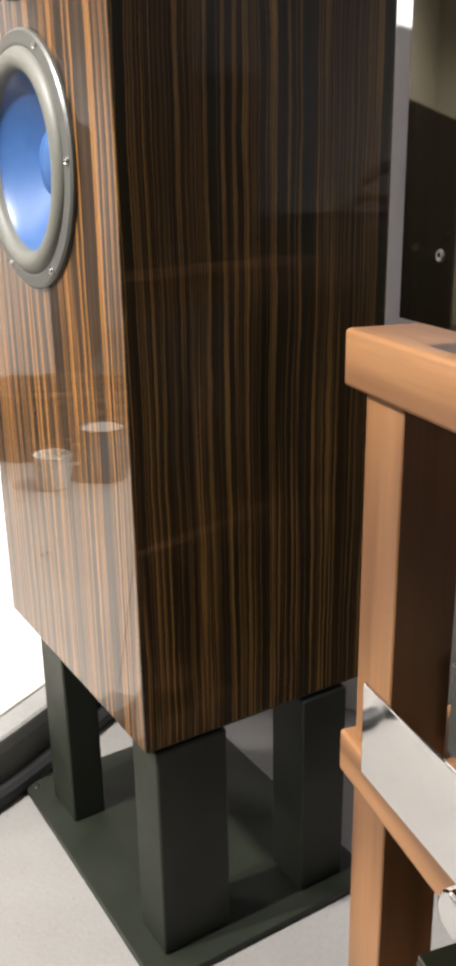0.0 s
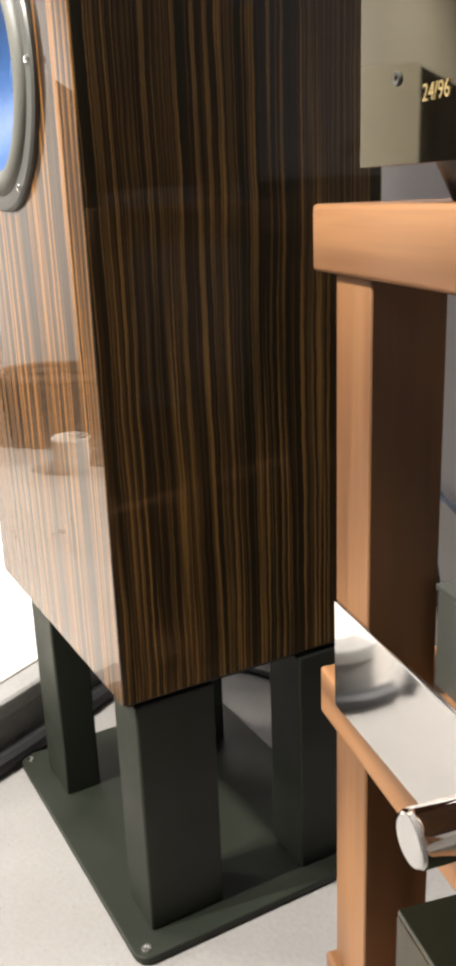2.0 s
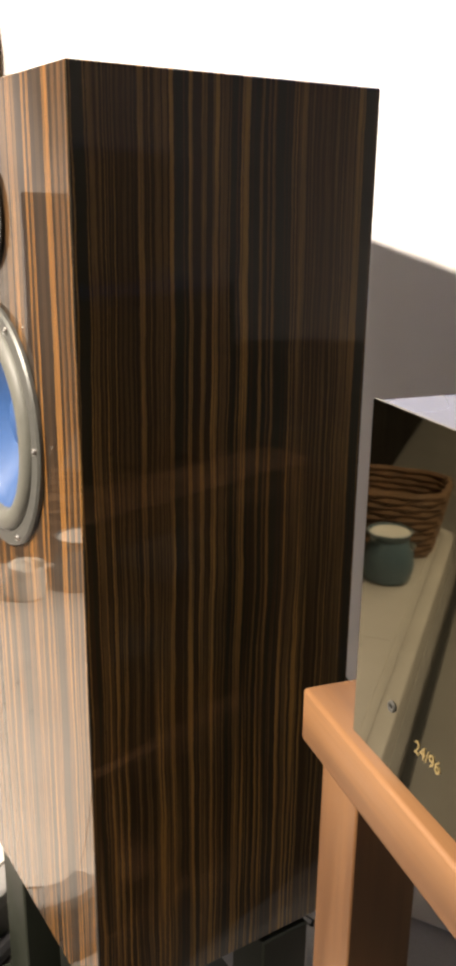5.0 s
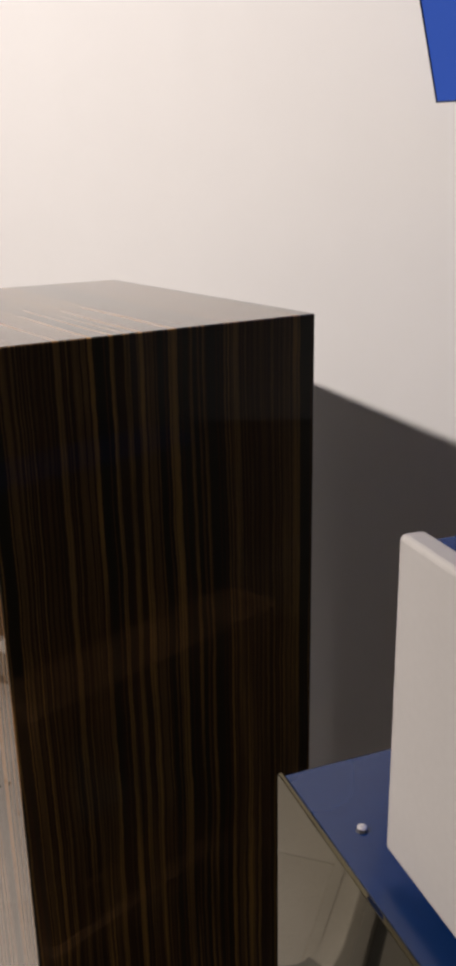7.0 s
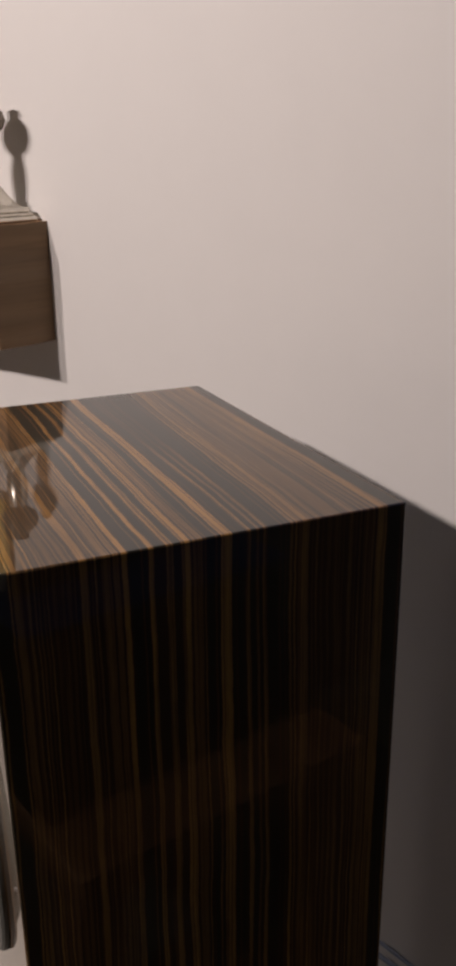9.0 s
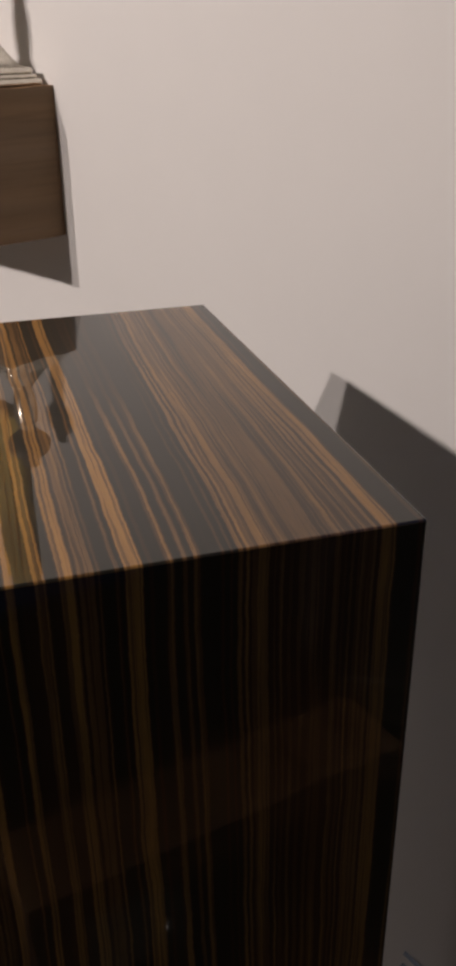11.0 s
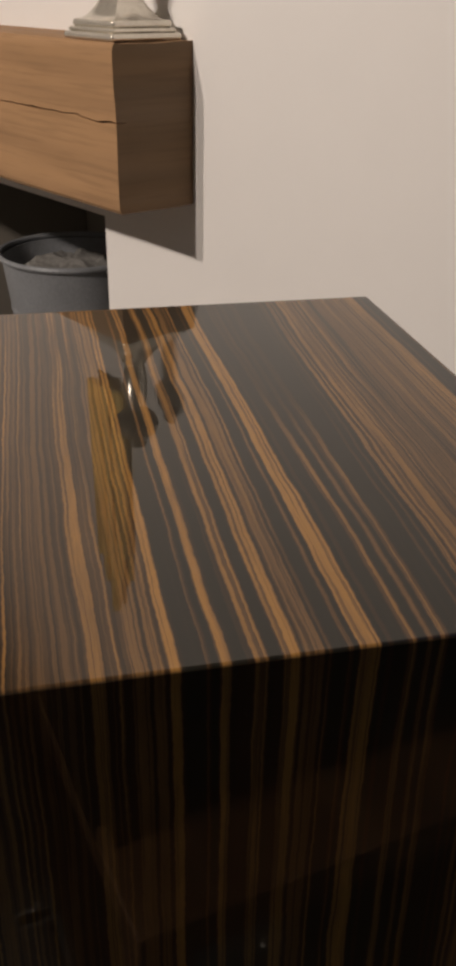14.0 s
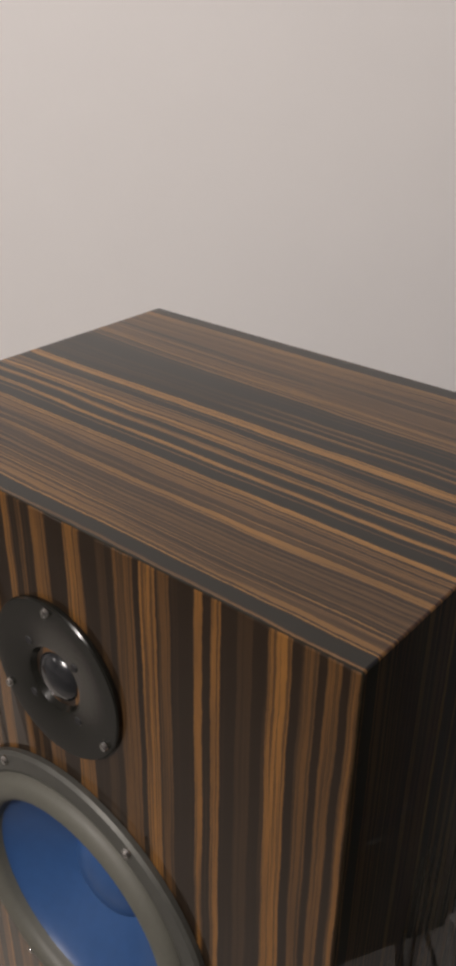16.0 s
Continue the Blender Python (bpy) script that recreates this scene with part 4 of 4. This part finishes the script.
# ---- hearth things ----
def build_stove():
    s = thing("wood_stove", WALL @ Matrix.Translation((-1.42, 0.640, HEARTH_Z)), "black cast-iron wood stove with a glazed door", "stove")
    w, d, h = 0.58, 0.42, 0.715
    part("body", box_bm(-w / 2, w / 2, 0.0, d, 0.05, h - 0.03, 0.006), M_IRON, s)
    part("top_plate", box_bm(-w / 2 - 0.012, w / 2 + 0.012, -0.014, d + 0.012, h - 0.03, h, 0.006, 3), M_IRON, s)
    part("plinth", box_bm(-w / 2 + 0.004, w / 2 - 0.004, 0.004, d - 0.01, 0.0, 0.05, 0.003), M_IRON, s)
    # door as a frame round its pane
    dr = part("door", box_bm(-0.28, 0.28, -0.024, 0.0, 0.605, 0.655, 0.004), M_IRON, s, "framed stove door")
    part("door_rail", box_bm(-0.28, 0.28, -0.024, 0.0, 0.13, 0.185, 0.004), M_IRON, dr)
    for x in (-0.28, 0.235):
        part("door_stile", box_bm(x, x + 0.045, -0.024, 0.0, 0.185, 0.605, 0.004), M_IRON, dr)
    part("door_pane", box_bm(-0.235, 0.235, -0.010, -0.004, 0.185, 0.605), M_GLASS_DARK, dr, "stove glass, coloured brown for the reflections in it")
    # a turned handle hanging out and down from a short rod beside the door
    upper, lower = Vector((0.296, -0.030, 0.352)), Vector((0.280, -0.088, 0.253))
    hd = lathe_bm([(0, 0.0), (0.006, 0.0), (0.010, 0.005), (0.0125, 0.05), (0.013, 0.110), (0.010, 0.117), (0, 0.117)], 20)
    part("handle", moved(hd, Matrix.Translation(upper) @ (lower - upper).to_track_quat("Z", "Y").to_matrix().to_4x4()), M_HANDLE, s, "turned wooden handle")
    part("handle_rod", tube_bm([tuple(upper), (0.300, -0.012, 0.378), (0.292, -0.004, 0.395), (0.282, 0.004, 0.405)], 0.006), M_IRON, s)
    return s


build_stove()


def build_bucket():
    b = thing("bucket", WALL @ Matrix.Translation((-1.305, 0.875, HEARTH_Z + 0.715)) @ Matrix.Diagonal((0.81, 0.81, 0.94, 1)), "dull galvanised metal bucket standing on the stove", "bucket")
    wall = [(0, 0.006), (0.130, 0.006), (0.136, 0.0), (0.140, 0.004), (0.143, 0.02), (0.160, 0.150), (0.1615, 0.152), (0.1615, 0.158), (0.1605, 0.160), (0.174, 0.262)]
    for k in range(9):
        a = math.pi * (1.5 - k / 4.0 * 1.0)
        wall.append((0.179 + 0.006 * math.cos(-a), 0.268 + 0.006 * math.sin(a)))
    wall += [(0.171, 0.262), (0.140, 0.012), (0, 0.012)]
    part("pail", lathe_bm(wall, 64), M_ZINC, b)
    bail = [(0.180 * math.cos(a), 0.176 * math.sin(a), 0.268 - 0.002 * math.sin(a)) for a in [math.pi * k / 12 for k in range(13)]]
    part("bail", tube_bm(bail, 0.004), M_ZINC, b, "wire bail laid on the rim")
    return b


build_bucket()


bm = lathe_bm([(0, 0.030), (0.03, 0.028), (0.06, 0.024), (0.09, 0.015), (0.115, 0.006), (0.132, 0.0), (0.132, -0.004), (0, -0.004)], 40)
bmesh.ops.subdivide_edges(bm, edges=bm.edges[:], cuts=1, use_grid_fill=True)
for v in bm.verts:
    if v.co.z > 0 and v.co.xy.length < 0.125:
        v.co.z += 0.016 * noise.noise(v.co * 22) + 0.007 * noise.noise(v.co * 70)
solid("ash_heap", bm, M_ASH, WALL @ Matrix.Translation((-1.305, 0.875, HEARTH_Z + 0.715 + 0.208)), "heap of pale grey ash filling the bucket", "ash", "stuff")


def build_candlestick():
    c = thing("candlestick", WALL @ Matrix.Translation((-0.716, 0.603, 1.480)), "old pewter candlestick with a stepped square foot", "candlestick")
    z = 0.0
    for r, h in ((0.050, 0.008), (0.046, 0.005), (0.042, 0.008)):
        part("step", box_bm(-r, r, -r, r, z, z + h, 0.003, 3), M_PEWTER, c)
        z += h
    bm, rings = bmesh.new(), []
    for k in range(10):
        u = k / 9
        r, corner = 0.038 - 0.026 * u ** 0.7, 0.78 + 0.2 * (1 - u)
        ring = []
        for q in range(24):
            t = 2 * math.pi * q / 24
            w = (abs(math.cos(t)) ** 8 + abs(math.sin(t)) ** 8) ** -0.125
            w = 1 + (w - 1) * corner
            ring.append(bm.verts.new((r * w * math.cos(t), r * w * math.sin(t), z + 0.034 * u)))
        rings.append(ring)
    for lower, upper in zip(rings, rings[1:]):
        for q in range(24):
            bm.faces.new((lower[q], lower[(q + 1) % 24], upper[(q + 1) % 24], upper[q]))
    bm.faces.new(rings[0][::-1])
    bm.faces.new(rings[-1])
    part("foot", bm, M_PEWTER, c)
    stem = [(0.0, 0.048), (0.014, 0.048), (0.018, 0.051), (0.012, 0.056), (0.0155, 0.066), (0.0175, 0.082), (0.0165, 0.104), (0.012, 0.122), (0.0, 0.122)]
    part("stem", lathe_bm(stem, 32), M_PEWTER, c, "turned pewter stem")
    knop = [(0.0, 0.122), (0.012, 0.122), (0.019, 0.128), (0.028, 0.136), (0.032, 0.146), (0.029, 0.158), (0.018, 0.168), (0.012, 0.171), (0.014, 0.181), (0.011, 0.182), (0.009, 0.176), (0, 0.176)]
    part("knop", lathe_bm(knop, 32), M_PEWTER_DARK, c, "round pewter knop, darkened for its shaded underside")
    return c


build_candlestick()



def build_ornament():
    """A sheaf of gilded reeds, bound on a narrow back board."""
    o = thing("wall_ornament", WALL @ Matrix.Translation((-0.855, 0.640, 1.625)), "narrow sheaf of gilded reeds on the wall", "ornament")
    part("panel", box_bm(-0.036, 0.036, 0.012, 0.019, 0.012, 0.36, 0.003, 2), M_GILT, o)
    r2 = random.Random(11)
    for k in range(7):
        u = (k - 3) / 3
        r, h = r2.uniform(0.0060, 0.0105), 0.43 - 0.10 * u * u + r2.uniform(-0.05, 0.03)
        x, y = 0.036 * u + r2.uniform(-0.002, 0.002), 0.002 + r2.uniform(-0.006, 0.004)
        line = [(x * (1.05 - 0.25 * q + 0.15 * q * q) + r2.uniform(-0.0015, 0.0015), y, q * h) for q in (0.0, 0.2, 0.4, 0.6, 0.8, 1.0)]
        part("reed", tube_bm(line, r), M_GILT, o)
    for z in (0.10, 0.29):
        part("band", box_bm(-0.038, 0.038, -0.004, 0.014, z, z + 0.010, 0.003, 2), M_GILT, o)
    return o


build_ornament()


def build_carton():
    c = thing("carton", WALL @ Matrix.Translation((-0.815, 0.395, HEARTH_Z)), "white cardboard carton standing on the hearth", "box")
    w, d, h = 0.385, 0.235, 0.352
    part("body", box_bm(-0.016, w, 0, d, 0.0, h - 0.0015, 0.003), M_CARTON, c)
    part("lid", box_bm(-0.0162, w + 0.0002, -0.0002, d + 0.0002, h - 0.001, h, 0.0004), M_CARTON, c, "white top flap")
    slot = box_bm(0.062, 0.076, 0.058, 0.118, h, h + 0.0006)
    bmesh.ops.bevel(slot, geom=[e for e in slot.edges if abs(e.verts[0].co.z - e.verts[1].co.z) > 0.0003], offset=0.0068, segments=6, profile=0.5, affect="EDGES")
    part("finger_slot", slot, M_INK, c, "dark finger slot")
    # unreadable grey print on the front
    for x, z, w, h in ((0.090, 0.215, 0.045, 0.005), (0.102, 0.204, 0.028, 0.004), (0.100, 0.140, 0.012, 0.054), (0.128, 0.140, 0.012, 0.054), (0.112, 0.163, 0.016, 0.010),
                       (0.146, 0.186, 0.020, 0.008), (0.146, 0.168, 0.026, 0.006), (0.146, 0.150, 0.016, 0.008), (0.092, 0.120, 0.060, 0.005), (0.100, 0.108, 0.040, 0.004), (0.096, 0.096, 0.052, 0.004)):
        part("print_bar", box_bm(x, x + w, -0.0006, 0.0, z, z + h), M_INK, c)
    return c


build_carton()


def build_tray():
    t = thing("ash_tray_pan", WALL @ Matrix.Translation((-0.965, 0.375, HEARTH_Z)), "small black metal pan lying on the hearth", "pan")
    part("pan_floor", box_bm(0, 0.13, 0, 0.10, 0.001, 0.005), M_IRON, t)
    for x0, x1, y0, y1 in ((0, 0.13, 0, 0.004), (0, 0.13, 0.096, 0.10), (0, 0.004, 0.004, 0.096), (0.126, 0.13, 0.004, 0.096)):
        part("pan_side", box_bm(x0, x1, y0, y1, 0.005, 0.028, 0.001), M_IRON, t)
    return t


build_tray()

rng = random.Random(5)
bm = bmesh.new()
for _ in range(60):
    x, y, r = rng.uniform(-1.25, -0.85), rng.uniform(0.15, 0.62), rng.choice((0.0015, 0.002, 0.003, 0.005))
    m = Matrix.Translation((x, y, HEARTH_Z + r * 0.5)) @ Euler((rng.random() * 3, rng.random() * 3, 0)).to_matrix().to_4x4() @ Matrix.Diagonal((1, 0.7, 0.5, 1))
    bmesh.ops.create_icosphere(bm, subdivisions=1, radius=r, matrix=m)
solid("charcoal_crumbs", bm, M_IRON, WALL, "scattered charcoal crumbs on the hearth", "crumbs", "stuff")


# things on the far part of the hearth, which the polished fronts mirror
def build_vase():
    v = thing("vase", WALL @ Matrix.Translation((-1.70, 0.185, HEARTH_Z)) @ Matrix.Rotation(radians(-35), 4, "Z") @ Matrix.Scale(0.70, 4), "blue-grey glazed pot with a white candle", "pot")
    prof = [(0, 0.002), (0.085, 0.0), (0.10, 0.01), (0.112, 0.06), (0.108, 0.12), (0.088, 0.165), (0.080, 0.185), (0.095, 0.215), (0.099, 0.222), (0.094, 0.224), (0.076, 0.188), (0, 0.186)]
    part("pot", lathe_bm(prof, 48), M_CLAY, v)
    part("candle", moved(lathe_bm([(0, 0.186), (0.074, 0.186), (0.088, 0.214), (0.084, 0.217), (0, 0.215)], 40), Matrix.Identity(4)), M_WAX, v, "white candle")
    part("badge", moved(lathe_bm([(0, 0.006), (0.016, 0.005), (0.02, 0.0)], 20), Matrix.Translation((0.058, -0.075, 0.165)) @ Matrix.Rotation(radians(90), 4, "X") @ Matrix.Rotation(radians(-38), 4, "Y")), M_WAX, v, "pale round badge")
    return v


build_vase()


def build_basket():
    b = thing("log_basket", WALL @ Matrix.Translation((-2.0, 0.325, HEARTH_Z)) @ Matrix.Scale(0.85, 4), "long brown wicker log basket", "basket")
    for k in range(11):
        z = 0.012 + 0.024 * k
        w = 0.17 + 0.03 * k / 10
        pts = []
        for i in range(33):
            a = 2 * math.pi * i / 32
            c, s = math.cos(a), math.sin(a)
            q = (abs(c) ** 4 + abs(s) ** 4) ** -0.25
            wob = 0.004 * (1 if (i + k) % 2 else -1)
            pts.append(((w * 0.88 * q + wob) * c, (w * 1.6 * q + wob) * s, z))
        part("weave", tube_bm(pts, 0.0135, 6), M_WICKER, b)
    part("bottom", box_bm(-0.13, 0.13, -0.24, 0.24, 0.0, 0.012, 0.004), M_WICKER, b)
    return b


build_basket()


def build_cream_pot():
    p = thing("pot", WALL @ Matrix.Translation((-1.615, 0.325, HEARTH_Z)), "small cream glazed pot beside the blue-grey pot", "pot")
    prof = [(0, 0.002), (0.040, 0.0), (0.046, 0.006), (0.054, 0.05), (0.052, 0.085), (0.055, 0.098), (0.053, 0.101), (0.049, 0.097), (0.046, 0.06), (0, 0.05)]
    part("body", lathe_bm(prof, 40), M_WAX, p)
    return p


build_cream_pot()


# ---- far furniture and an added dark block, seen only in the lacquer ----
def build_cabinet(m, w, d, h, doors, mat, label):
    c = thing("cabinet", m, label, "cabinet")
    part("carcass", box_bm(0, w, 0, d, 0.06, h, 0.004), mat, c)
    part("plinth", box_bm(0.02, w - 0.02, 0.03, d, 0.0, 0.06), mat, c)
    dw = (w - 0.02) / doors
    for k in range(doors):
        dd = part("door", box_bm(0.01 + dw * k, 0.006 + dw * (k + 1), -0.018, 0, 0.08, h - 0.02, 0.003), mat, c)
        part("knob", moved(lathe_bm([(0, 0.02), (0.012, 0.018), (0.012, 0.01), (0.006, 0.0)], 16), Matrix.Translation((0.01 + dw * k + (0.05 if k % 2 else dw - 0.05), -0.018, h * 0.55)) @ Matrix.Rotation(radians(90), 4, "X")), M_STEEL, dd)
    return c


side_board = build_cabinet(WALL @ Matrix.Translation((-4.358, 0.405, 0)), 2.1, 0.25, 1.21, 4, M_BROWN, "dark brown wooden cabinet with a pale side against the hearth wall")
part("side_panel", box_bm(2.1, 2.108, -0.018, 0.25, 0.0, 1.21, 0.001), M_CREAM, side_board, "pale grey side panel")
# unseen block, added so that the loudspeaker's side mirrors something dark
build_cabinet(WALL @ Matrix.Translation((0.60, 0.20, 0)), 0.95, 0.44, 0.85, 2, M_OLIVE, "unseen low olive cabinet, added to darken the loudspeaker's reflections")
# ---- ceiling spots ----
def ceiling_spot(place):
    s = thing("ceiling_spot", Matrix.Translation((place[0], place[1], CEIL_Z)), "small white ceiling spotlight, lit", "spotlight", "ceiling spotlights")
    part("rose", lathe_bm([(0, 0), (0.045, 0), (0.045, -0.012), (0.04, -0.016), (0, -0.016)], 32), M_CEIL, s)
    drop = place[2] - CEIL_Z
    part("stem", tube_bm([(0, 0, -0.014), (0, 0, drop * 0.5), (0, 0, drop + 0.075)], 0.006), M_STEEL, s)
    part("cap", lathe_bm([(0, drop + 0.080), (0.020, drop + 0.076), (0.032, drop + 0.050), (0.036, drop + 0.036), (0.033, drop + 0.036), (0.018, drop + 0.066), (0, drop + 0.07)], 32), M_STEEL, s, "bright metal reflector cap")
    part("bulb", lathe_bm([(0, drop + 0.064), (0.012, drop + 0.062), (0.019, drop + 0.048), (0.016, drop + 0.032), (0, drop + 0.025)], 24), M_LAMP, s, "glowing bulb")
    return s


for pl in (SPOT_A, SPOT_B, SPOT_C, SPOT_D):
    ceiling_spot(pl)

# ---- pieces: hearth flags ----
tile = 0.28
flag = mesh_of("flag", box_bm(-tile / 2 + 0.0004, tile / 2 - 0.0004, -tile / 2 + 0.0004, tile / 2 - 0.0004, -0.012, 0.0), M_TILE)
for i in range(6):
    for j in range(2):
        f = new("flag", flag)
        f.parent = hearth
        f.location = (-0.455 - tile * (i + 0.5), WALL_N - 0.004 - tile * (j + 0.5), HEARTH_Z - 0.0003 * ((i * 3 + j * 5) % 2))
